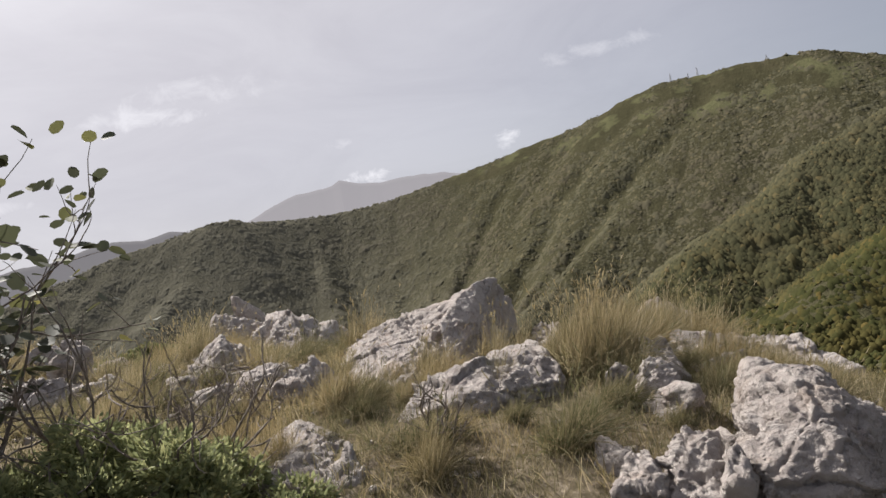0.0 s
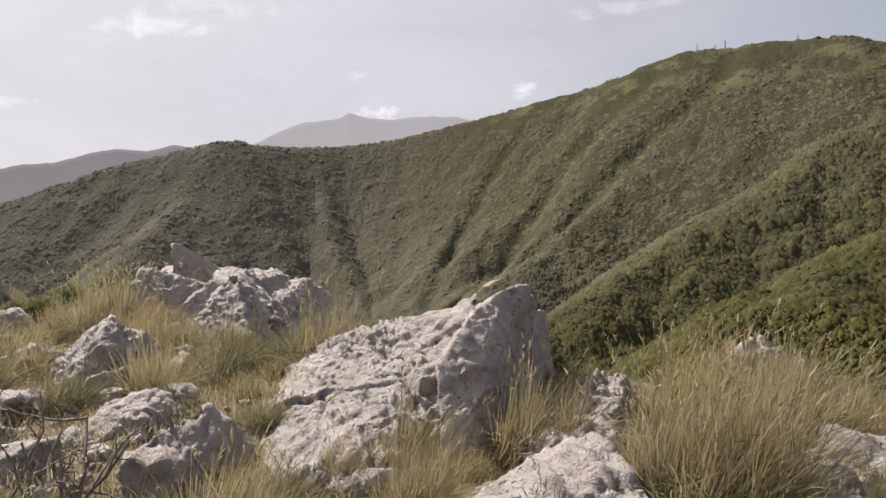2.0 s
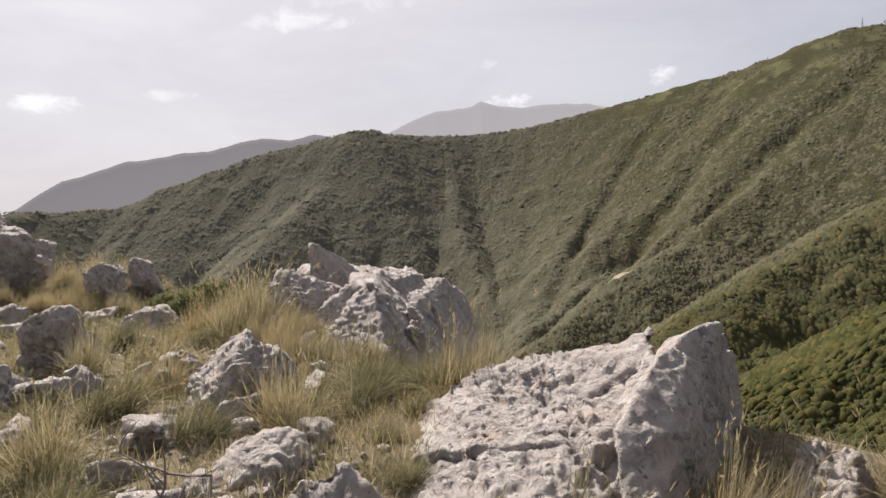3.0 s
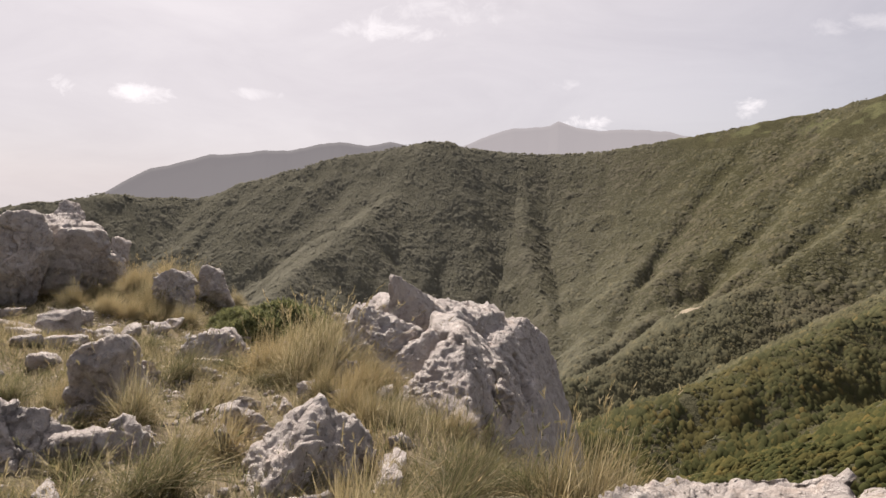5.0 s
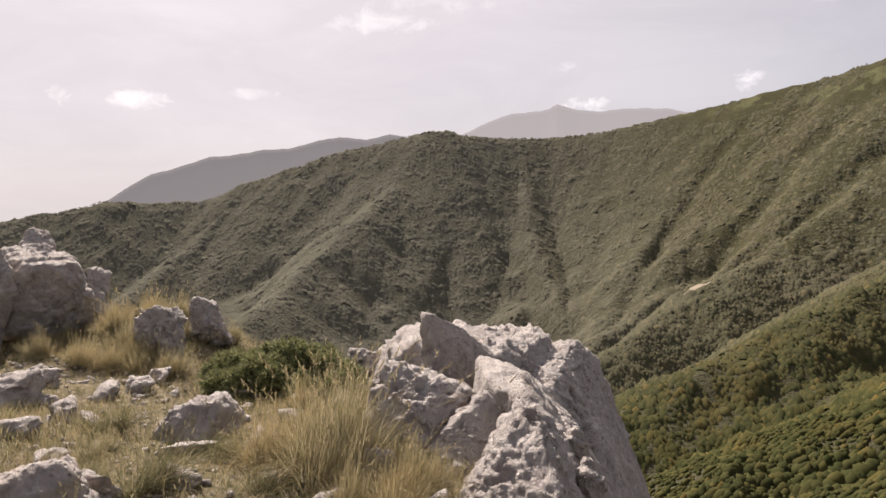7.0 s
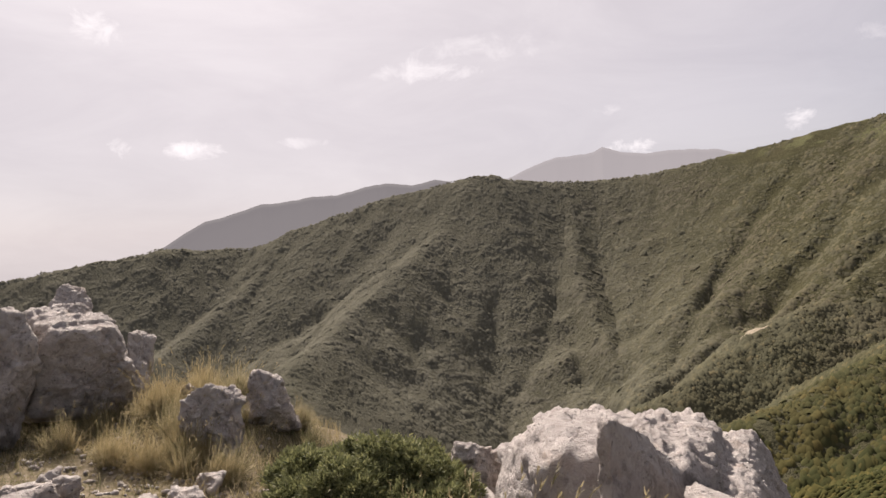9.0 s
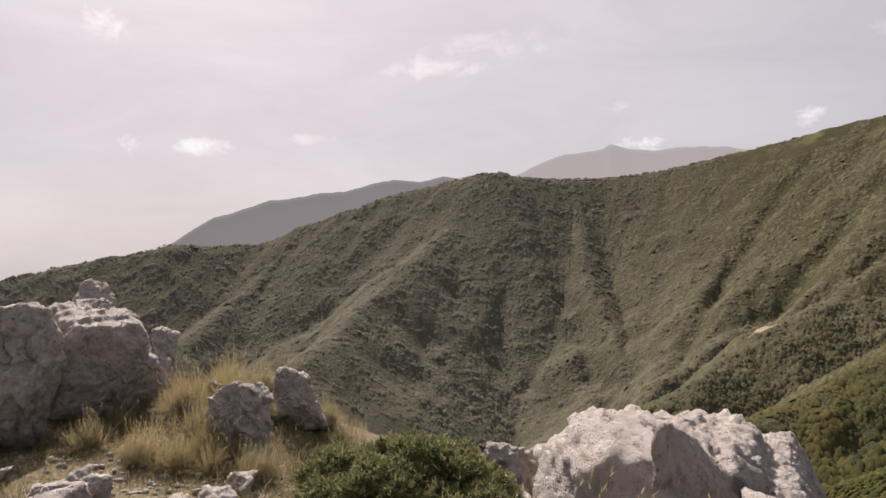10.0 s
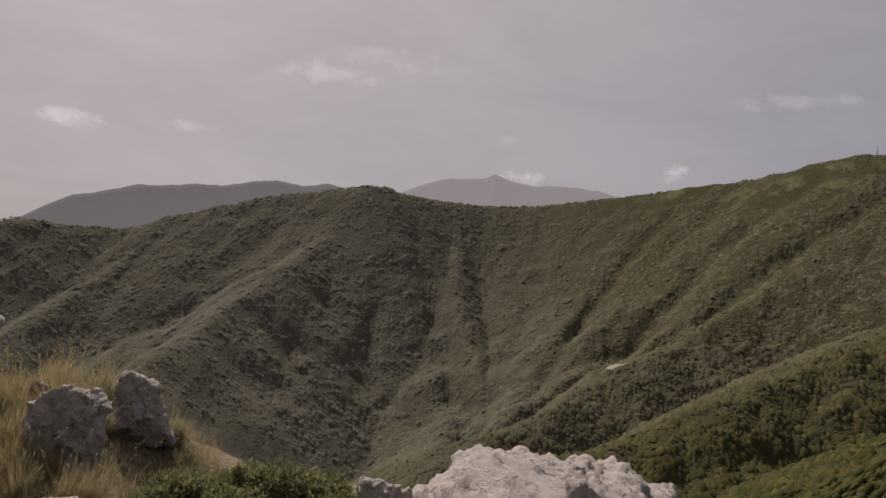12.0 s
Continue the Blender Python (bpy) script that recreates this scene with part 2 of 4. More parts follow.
# ---- land ----
def lattice(ix, iy, iz, seed):
    h = (ix * 374761393 + iy * 668265263 + iz * 2147483647 + seed * 974634517) & 0xFFFFFFFF
    h = ((h ^ (h >> 13)) * 1274126177) & 0xFFFFFFFF
    return ((h ^ (h >> 16)) & 0xFFFF) / 32767.5 - 1.0


def vnoise(p, scale, seed=0):
    """Smooth noise, -1 to 1, at the points p (n x 3)."""
    q = np.asarray(p, float) * scale
    i = np.floor(q).astype(np.int64)
    f = q - i
    f = f * f * f * (f * (f * 6 - 15) + 10)
    out = 0.0
    for dx in (0, 1):
        for dy in (0, 1):
            for dz in (0, 1):
                wgt = (f[:, 0] if dx else 1 - f[:, 0]) * (f[:, 1] if dy else 1 - f[:, 1]) * (f[:, 2] if dz else 1 - f[:, 2])
                out = out + wgt * lattice(i[:, 0] + dx, i[:, 1] + dy, i[:, 2] + dz, seed)
    return out


def fbm(p, scale, octaves=4, gain=0.5, seed=0):
    total, amp = 0.0, 1.0
    for o in range(octaves):
        total = total + amp * vnoise(p, scale * 2.03 ** o, seed + 17 * o)
        amp *= gain
    return total


def flat3(x, y):
    return np.stack([x, y, np.zeros_like(x)], 1)


def step(v, a, b):
    t = np.clip((v - a) / (b - a), 0, 1)
    return t * t * (3 - 2 * t)


def soft(d, k=1.0):
    """A smooth max(d, 0)."""
    return k * np.logaddexp(0, d / k)


def bearing(az, el, r):
    """The point that is seen from the start az degrees to the left, el degrees up, r metres away."""
    a = radians(az)
    return (-math.sin(a) * r, math.cos(a) * r, 1.6 + r * math.tan(radians(el)))


# crest lines of the mountains: bearing, height angle, distance
SKYLINE = [(90, -16, 1700), (62, -5.5, 1850), (53.9, -2.4, 1850), (50, -1.55, 1840), (46.7, -1.0, 1830), (43.5, -0.35, 1820), (40, -0.4, 1810), (36.8, -0.42, 1800), (35.2, -0.1, 1795), (33, 1.0, 1790),
           (29.3, 2.25, 1780), (27.8, 2.75, 1775), (24.8, 3.58, 1770), (22.2, 4.1, 1760), (20.5, 4.58, 1755), (18.0, 5.05, 1740), (16.5, 5.1, 1740), (15.3, 4.68, 1750), (12.2, 4.4, 1770), (8.0, 4.34, 1790),
           (5.0, 4.6, 1780), (2.6, 4.95, 1770), (-2.4, 5.96, 1740), (-4.6, 6.38, 1720), (-8.0, 7.15, 1695), (-10.9, 7.7, 1670), (-12.8, 8.05, 1660), (-16.3, 9.25, 1640), (-19.0, 9.95, 1620), (-21.0, 10.0, 1600),
           (-23.0, 9.85, 1590), (-24.5, 10.05, 1580), (-27.8, 9.85, 1560), (-30.6, 9.65, 1530), (-32.4, 9.0, 1510), (-35.5, 7.85, 1480), (-50, 5.5, 1300), (-75, 3, 1100), (-110, 2, 900)]
SPURS = [
    [(16.7, 4.85, 1735), (20.5, 0.8, 1540), (24.9, -2.3, 1370), (27.8, -5.6, 1220), (30.6, -8.0, 1110), (34.2, -10.7, 1000), (40, -16, 860)],
    [(33, 0.6, 1780), (38, -4.5, 1560), (44, -9.0, 1380)],
    [(10, 4.2, 1775), (10.5, -1.5, 1480), (8.0, -7.5, 1200), (6.3, -11.0, 1060)],
    [(-4.0, 6.1, 1715), (-2.7, 1.6, 1500), (-1.1, -1.8, 1340), (0.9, -5.8, 1170), (2.9, -9.8, 1030), (6.0, -13.9, 910)],
    [(-10.5, 7.4, 1665), (-8.5, 3.2, 1480), (-5.0, -1.2, 1300), (-1.5, -5.2, 1150)],
    [(-21, 8.3, 1580), (-19.5, 6.2, 1510), (-14, 1.7, 1330), (-9, -2.5, 1170), (-4.8, -5.8, 1060)],
    [(-30, 8.9, 1500), (-24, 6.6, 1470), (-21.0, 4.6, 1380), (-16.5, 1.4, 1230), (-12, -1.9, 1110), (-9.9, -3.8, 1040), (-4.2, -7.1, 930), (-1.4, -9.2, 880), (6.3, -13.8, 770), (13.3, -19.0, 690)],
    [(-40, 6.5, 1000), (-30, 3.0, 880), (-25.6, 0.2, 790), (-20.5, -3.3, 700), (-14.9, -7.2, 630), (-12, -8.5, 600), (-8.7, -10.6, 575), (-1.3, -14.6, 530), (4, -17.5, 500)],
    [(-46, 2.0, 680), (-38, -1.6, 560), (-31, -5.6, 480), (-25, -9.8, 430), (-18, -14.2, 390), (-8, -20, 350)],
    [(-62, -2.0, 420), (-46, -7.5, 350), (-34, -12.0, 315), (-24, -17.5, 300), (-14, -24, 280)],
]


GULLIES = [  # width, then bearing, distance, depth
    (27, [(-19.5, 1600, 0), (-17.5, 1560, 8), (-14.5, 1470, 14), (-11.9, 1375, 16), (-7.5, 1215, 20), (-4.0, 1085, 26), (-1.8, 1000, 42), (2.0, 930, 48), (6.0, 860, 45), (10, 810, 30)]),
    (21, [(-25, 1520, 0), (-21.5, 1455, 8), (-15.8, 1275, 14), (-11, 1140, 15), (-8, 1070, 20), (-5.2, 1010, 15), (-3.0, 970, 5)]),
    (27, [(-30, 1010, 0), (-26, 930, 14), (-20.5, 800, 26), (-16, 730, 31), (-12, 680, 33), (-8, 645, 33), (-2.5, 600, 28), (3.7, 570, 14)]),
    (21, [(-42, 680, 0), (-36, 600, 9), (-31.7, 530, 14), (-25.7, 465, 14), (-18, 420, 11), (-10, 390, 5)]),
    (24, [(13.9, 1600, 0), (13.1, 1490, 10), (11.6, 1360, 16), (10.2, 1240, 22), (9.2, 1150, 27), (8.5, 1060, 34), (8.0, 960, 40), (9, 870, 30)]),
    (24, [(3.5, 1680, 0), (3.0, 1520, 5), (3.4, 1330, 9), (4.6, 1180, 12), (6.2, 1040, 12)]),
    (17, [(-7.0, 1620, 0), (-5.0, 1480, 7), (-2.6, 1330, 11), (-0.4, 1190, 14), (1.8, 1060, 9)]),
    (24, [(20.5, 1420, 0), (21.2, 1310, 6), (22.4, 1190, 10), (23.0, 1090, 9)]),
    (22, [(16.5, 1480, 0), (16.4, 1340, 5), (16.9, 1200, 8), (16.6, 1080, 7)]),
    (60, [(24, 1680, 0), (27, 1560, 10), (30, 1440, 20), (33, 1320, 36), (36, 1200, 46), (40, 1100, 40)]),
    (15, [(-27, 640, 0), (-22, 590, 5), (-15, 545, 8), (-8, 510, 7)]),
]


def groove(x, y, line, wide):
    best, deep = np.full_like(x, 1e9), np.zeros_like(x)
    pts = [(*bearing(a, 0, r)[:2], q) for a, r, q in line]
    for (ax, ay, aq), (bx, by, bq) in zip(pts, pts[1:]):
        dx, dy = bx - ax, by - ay
        u = np.clip(((x - ax) * dx + (y - ay) * dy) / (dx * dx + dy * dy), 0, 1)
        d = np.hypot(x - ax - u * dx, y - ay - u * dy)
        deep = np.where(d < best, aq + u * (bq - aq), deep)
        best = np.minimum(best, d)
    return deep * np.exp(-((best / wide) ** 2))


def tent(x, y, line, slope, steep=0.0, edge=6.0):
    """Height of a ridge along a crest line, with even flanks or, with steep, flanks that fall off more and more."""
    best = np.full_like(x, -1e9)
    pts = [bearing(*p) for p in line]
    for (ax, ay, az), (bx, by, bz) in zip(pts, pts[1:]):
        dx, dy = bx - ax, by - ay
        u = np.clip(((x - ax) * dx + (y - ay) * dy) / (dx * dx + dy * dy), 0, 1)
        d = np.hypot(x - ax - u * dx, y - ay - u * dy)
        fall = slope * (np.sqrt(d * d + edge * edge) - edge)
        if steep:
            m = np.minimum(d, 80.0)
            fall = fall + steep * m * m / 160.0 + steep * (d - m)
        best = np.maximum(best, az + u * (bz - az) - fall)
    return best


def crag(x, y):
    """The stony crest on which the path runs, close by."""
    h = 0.04 + 0.60 * step(y, 0.4, 5.2) - 0.16 * soft(x - 0.3, 0.4) * (1 - 0.5 * step(y, 5, 9)) + 0.05 * soft(-x - 1.0, 0.5) * (1 - step(y, 3, 7))
    h = h - 0.30 * step(y, 8.5, 12.5) * step(-x, 2.5, 4.2) * step(x, -7.6, -5.8) - 0.16 * step(y, 8.0, 10.0) - 0.16 * np.exp(-((x + 9.0) ** 2 + (y - 11.6) ** 2) / 0.8) + 0.30 * np.exp(-((x + 8.0) ** 2 + (y - 12.6) ** 2) / 1.2)
    h = h - 0.95 * soft((x - 3.2) + 0.25 * (y - 5.0), 0.4)
    brink = np.minimum(np.minimum(y - 7.45 + 0.45 * step(x, 0.3, 0.9) - 0.5 * step(x, 1.4, 1.9), 0.7 * (x + y - 6.3)), x + 1.8 + 0.9 * step(y, 8.7, 9.5))
    h = h - 2.4 * soft(brink, 0.12) + 1.6 * soft(brink - 6.0, 1.0)
    h = h - 0.85 * soft(y - 13.4 - 0.12 * (x + 8), 0.4)
    h = h - 0.45 * soft(-x - 17.0, 2.0) - 0.3 * soft(-y - 8.0, 2.0)
    return h


def land(x, y):
    p = flat3(x, y)
    r = np.hypot(x, y)
    near = crag(x, y) + 0.055 * fbm(p, 1.1, 4, 0.55, 3) * step(30 - r, 0, 12) + 2.0 * fbm(p, 0.05, 3, 0.5, 9) * step(r, 25, 70)
    bend = 70.0 * np.stack([fbm(p, 0.004, 2, 0.45, 21), fbm(p, 0.004, 2, 0.45, 22)], 1) * step(r, 150, 400)[:, None]
    far = tent(x, y, SKYLINE, 0.60, 0.06)
    for line in SPURS:
        rib = tent(x + bend[:, 0] * 0.15, y + bend[:, 1] * 0.15, line, 0.54, 0.10, 14.0)
        far = np.maximum(far, rib)
    ragged = 0.78 + 0.28 * fbm(p, 0.02, 2, 0.5, 25)
    for wide, line in GULLIES:
        far = far - ragged * groove(x + bend[:, 0] * 0.2, y + bend[:, 1] * 0.2, line, wide)
    far = np.maximum(far, -420.0 - 60 * step(r, 1900, 3200))
    far = far - 6.0 * np.abs(fbm(p, 0.0085, 3, 0.5, 31)) * step(-far, -110, -40) * step(r, 100, 300)
    wooded = step(r, 200, 300) * (1 - step(r, 2000, 2300))
    far = far + 1.6 * fbm(p, 0.085, 2, 0.6, 37) * wooded
    return np.maximum(near, far) + np.exp(-np.abs(near - far) / 3.0)


def sheet(xyz, quads_u, quads_v, close):
    idx = np.arange(quads_u * quads_v).reshape(quads_u, quads_v)
    nxt = np.roll(idx, -1, 0) if close else idx[1:]
    cur = idx if close else idx[:-1]
    return np.stack([cur[:, :-1], nxt[:, :-1], nxt[:, 1:], cur[:, 1:]], -1).reshape(-1, 4)


def mesh_from(name, verts, faces, material, smooth=True):
    me = bpy.data.meshes.new(name)
    n, k = faces.shape
    me.vertices.add(len(verts))
    me.vertices.foreach_set("co", np.asarray(verts, np.float32).ravel())
    me.loops.add(n * k)
    me.loops.foreach_set("vertex_index", faces.astype(np.int32).ravel())
    me.polygons.add(n)
    me.polygons.foreach_set("loop_start", np.arange(0, n * k, k, dtype=np.int32))
    me.polygons.foreach_set("loop_total", np.full(n, k, np.int32))
    me.update(calc_edges=True)
    me.validate()
    if smooth:
        me.polygons.foreach_set("use_smooth", np.ones(len(me.polygons), bool))
    me.materials.append(material)
    return me


def build_ground():
    ahead = np.arange(-46, 60, 0.22)
    rest = np.arange(60, 314, 2.0)
    az = np.radians(np.concatenate([ahead, rest]))
    rings = np.concatenate([[0.02], np.geomspace(0.5, 30, 230), np.geomspace(31, 2200, 330), np.geomspace(2250, 4900, 12)])
    a, r = np.meshgrid(az, rings, indexing="ij")
    x, y = (-np.sin(a) * r).ravel(), (np.cos(a) * r).ravel()
    z = land(x, y)
    faces = sheet(None, len(az), len(rings), True)
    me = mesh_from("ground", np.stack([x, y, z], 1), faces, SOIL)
    return tagged(new("ground", me), "stony mountain ground with dry grass falling to wooded slopes", "ground", kind="structure")


ground = build_ground()


def far_range(name, label, crest, depth, material, seed):
    """A distant mountain: a crest line with flanks to both sides."""
    azs = np.arange(min(p[0] for p in crest), max(p[0] for p in crest) + 0.01, 0.12)
    tab = sorted(crest)
    el = np.interp(azs, [p[0] for p in tab], [p[1] for p in tab])
    dist = np.interp(azs, [p[0] for p in tab], [p[2] for p in tab])
    el = el + 0.03 * fbm(np.stack([azs, azs * 0, azs * 0], 1), 1.1, 4, 0.6, seed)
    steps = np.linspace(-1, 1, 41)
    rows = []
    for s in steps:
        d = dist * (1 + depth * s)
        h = 1.6 + dist * np.tan(np.radians(el)) - np.abs(s) ** 0.9 * dist * depth * 0.75
        x, y = -np.sin(np.radians(azs)) * d, np.cos(np.radians(azs)) * d
        h = h + 2 * np.abs(s) * fbm(np.stack([x, y, x * 0], 1), 0.004, 4, 0.5, seed + 3)
        rows.append(np.stack([x, y, h], 1))
    xyz = np.stack(rows, 1)
    me = mesh_from(name, xyz.reshape(-1, 3), sheet(None, len(azs), len(steps), False), material)
    return tagged(new(name, me), label, "mountain", kind="structure")


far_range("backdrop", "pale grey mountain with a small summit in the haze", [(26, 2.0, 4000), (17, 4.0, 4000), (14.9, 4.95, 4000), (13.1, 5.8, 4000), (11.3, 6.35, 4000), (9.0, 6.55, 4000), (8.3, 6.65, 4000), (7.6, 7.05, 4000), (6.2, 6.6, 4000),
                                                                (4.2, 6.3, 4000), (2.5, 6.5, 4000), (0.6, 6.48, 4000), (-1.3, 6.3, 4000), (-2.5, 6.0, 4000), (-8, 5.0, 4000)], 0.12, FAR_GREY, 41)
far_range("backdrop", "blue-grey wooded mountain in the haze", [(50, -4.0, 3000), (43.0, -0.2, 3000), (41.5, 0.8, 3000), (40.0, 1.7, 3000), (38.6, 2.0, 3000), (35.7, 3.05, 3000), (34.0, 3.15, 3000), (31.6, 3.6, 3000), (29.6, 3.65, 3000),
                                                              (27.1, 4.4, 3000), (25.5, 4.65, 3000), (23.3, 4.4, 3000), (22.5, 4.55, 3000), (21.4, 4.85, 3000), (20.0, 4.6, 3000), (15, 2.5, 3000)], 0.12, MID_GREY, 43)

# ---- rocks ----
def part(name, me, parent, label=""):
    ob = new(name, me)
    ob.parent = parent
    return tagged(ob, label) if label else ob


def sphere(level):
    bm = bmesh.new()
    bmesh.ops.create_icosphere(bm, subdivisions=level, radius=1.0)
    v = np.array([q.co[:] for q in bm.verts])
    f = np.array([[q.index for q in p.verts] for p in bm.faces])
    bm.free()
    return v, f


SPHERES = {k: sphere(k) for k in (1, 2, 3, 4, 5, 6, 7)}


def hull_planes(corners):
    bm = bmesh.new()
    for c in corners:
        bm.verts.new(c)
    bmesh.ops.convex_hull(bm, input=bm.verts)
    bm.normal_update()
    mid = np.mean(np.array(corners, float), axis=0)
    out = []
    for f in bm.faces:
        n = np.array(f.normal[:])
        d = float(n @ (np.array(f.verts[0].co[:]) - mid))
        if d < 0:
            n, d = -n, -d
        if d > 1e-4:
            out.append((*n, d))
    bm.free()
    return mid, np.array(out)


def cells(p, scale, seed):
    """Cell noise: distances to the nearest and the next point, and the nearest one's random value."""
    q = np.asarray(p, float) * scale
    i = np.floor(q).astype(np.int64)
    f1 = np.full(len(q), 9.0)
    f2 = np.full(len(q), 9.0)
    val = np.zeros(len(q))
    for dx in (-1, 0, 1):
        for dy in (-1, 0, 1):
            for dz in (-1, 0, 1):
                c = i + (dx, dy, dz)
                o = np.stack([lattice(c[:, 0], c[:, 1], c[:, 2], seed + k) * 0.5 + 0.5 for k in (1, 2, 3)], 1)
                d = np.linalg.norm(c + o - q, axis=1)
                near = d < f1
                f2 = np.where(near, f1, np.minimum(f2, d))
                val = np.where(near, lattice(c[:, 0], c[:, 1], c[:, 2], seed + 4), val)
                f1 = np.where(near, d, f1)
    return f1, f2, val


def shards(p, scale, seed):
    """Broken faces: each cell is a tilted plane; also the distance to the nearest joint."""
    q = np.asarray(p, float) * scale
    i = np.floor(q).astype(np.int64)
    f1 = np.full(len(q), 9.0)
    f2 = np.full(len(q), 9.0)
    plane = np.zeros(len(q))
    for dx in (-1, 0, 1):
        for dy in (-1, 0, 1):
            for dz in (-1, 0, 1):
                c = i + (dx, dy, dz)
                o = np.stack([lattice(c[:, 0], c[:, 1], c[:, 2], seed + k) * 0.5 + 0.5 for k in (1, 2, 3)], 1)
                off = q - c - o
                d = np.linalg.norm(off, axis=1)
                near = d < f1
                f2 = np.where(near, f1, np.minimum(f2, d))
                tilt = np.stack([lattice(c[:, 0], c[:, 1], c[:, 2], seed + k) for k in (5, 6, 7)], 1)
                plane = np.where(near, (off * tilt).sum(1) + 0.45 * lattice(c[:, 0], c[:, 1], c[:, 2], seed + 8), plane)
                f1 = np.where(near, d, f1)
    return plane, f2 - f1


def rock_points(corners, level=5, seed=0, lumps=0.07, pits=0.025, round_=60.0, chips=20, slit=None, rough=1.0):
    """A weathered block with the given rough corners: broken faces, joints and solution pits."""
    v, f = SPHERES[level]
    mid, planes = hull_planes(corners)
    half = np.maximum(np.ptp(np.array(corners), axis=0) / 2, 0.02)
    u = v * half
    u = u / np.linalg.norm(u, axis=1)[:, None]
    # chips knocked off the edges
    rng = np.random.default_rng(seed + 100)
    nrm = rng.normal(size=(chips, 3))
    nrm /= np.linalg.norm(nrm, axis=1)[:, None]
    reach = ((np.array(corners, float) - mid) @ nrm.T).max(0) * rng.uniform(0.90, 1.0, chips)
    planes = np.vstack([planes, np.column_stack([nrm, reach])])
    inv = np.maximum(u @ planes[:, :3].T, 1e-3) / planes[:, 3]
    share = (inv / inv.max(1)[:, None]) ** (round_ * 0.5)
    out = share @ planes[:, :3]
    out /= np.linalg.norm(out, axis=1)[:, None] + 1e-9
    inv = (inv ** round_).sum(1) ** (1 / round_)
    size = float(half.mean())
    p = mid + u / inv[:, None]
    big = fbm(p, 1.0 / size, 3, 0.5, seed)
    warp = p + 0.04 * size * np.stack([vnoise(p, 3.5 / size, seed + 1), vnoise(p, 3.5 / size, seed + 2), vnoise(p, 3.5 / size, seed + 3)], 1)
    s1, j1 = shards(warp, 1.5 / size, seed + 20)
    s2, j2 = shards(warp * (1, 1, 0.8), 4.2 / size ** 0.8, seed + 30)
    s3, j3 = shards(warp, 13.0, seed + 60)
    bent = p + 0.035 * np.stack([vnoise(p, 15.0, seed + k) for k in (4, 5, 6)], 1)
    g1, _, gv = cells(bent * (1, 1, 1.25), 12.0, seed + 40)
    hole = np.maximum(0, 0.40 - g1) * np.clip(gv + 0.15, 0, 1)
    pitted = step(vnoise(p, 1.3 / size, seed + 70), -0.25, 0.35)
    grain = fbm(p, 24.0, 3, 0.65, seed + 15)
    crust = fbm(p, 11.0, 3, 0.6, seed + 16)
    d = size * lumps * (0.5 * big + 1.25 * np.clip(s1, -0.7, 0.7) - 0.7 * np.exp(-j1 / 0.03) + 0.55 * s2 - 0.25 * np.exp(-j2 / 0.05))
    d = d - pits * 3.2 * hole * pitted + rough * (0.020 * s3 * (0.3 + 0.7 * pitted) + 0.008 * grain + 0.022 * crust * (0.3 + 0.6 * pitted))
    if slit:
        (ax, ay, az), (bx, by, bz), deep = slit
        e = np.array([bx - ax, by - ay, bz - az])
        w_ = p - (ax, ay, az)
        into = np.array([0.30, -0.88, 0.36])
        w_ = w_ - (w_ @ into).clip(-0.6, 0.6)[:, None] * into
        e = e - (e @ into) * into
        k = np.clip((w_ @ e) / (e @ e), 0, 1)
        d = d - deep * np.exp(-((np.linalg.norm(w_ - k[:, None] * e, axis=1) / 0.03) ** 2))
    return p + out * d[:, None], f


def boulder(label, corners, level=5, seed=0, lumps=0.07, pits=0.025, name="boulder", group="", round_=60.0, category="rock", chips=20, slit=None, rough=1.0):
    base = np.array([np.mean([c[0] for c in corners]), np.mean([c[1] for c in corners]), min(c[2] for c in corners)])
    p, f = rock_points(corners, level, seed, lumps, pits, round_, chips, slit, rough)
    ob = new(name, mesh_from(name, p - base, f, STONE))
    ob.location = base
    return tagged(ob, label, category, group)


# the great slanting block beside the path
boulder("large grey-white limestone boulder with a pitted slanting face", [(0.12, 6.85, 1.09), (-0.25, 7.03, 0.99), (-0.64, 7.01, 0.92), (-1.01, 6.66, 0.85), (-1.02, 6.31, 0.73), (-1.23, 6.37, 0.57), (-1.15, 5.93, 0.50), (0.07, 6.17, 1.02), (-0.01, 5.86, 0.90), (-0.10, 5.71, 0.89), (-0.12, 5.05, 0.62), (-0.75, 5.02, 0.63), (-1.0, 5.35, 0.55), (0.13, 6.45, 1.08), (-0.55, 7.3, 0.6), (-1.0, 7.1, 0.4), (0.1, 7.0, 0.5), (-1.0, 5.2, 0.1), (-0.12, 4.95, 0.1)], 7, 51, 0.05, 0.05, round_=110.0, chips=4, rough=1.25)
boulder("tall smooth limestone block split from a larger boulder", [(0.07, 6.06, 1.13), (-0.13, 5.62, 0.95), (-0.10, 5.08, 0.58), (0.29, 6.38, 1.22), (0.44, 6.58, 1.19), (0.61, 6.95, 0.93), (0.64, 6.89, 0.46), (0.69, 6.76, -0.01), (0.16, 6.39, 1.16), (0.35, 7.3, 0.9), (0.5, 7.3, 0.4), (0.08, 7.0, 0.8), (-0.08, 5.05, 0.1), (0.68, 6.7, -0.2)], 7, 38, 0.02, 0.03, round_=110.0, chips=5, rough=0.55)
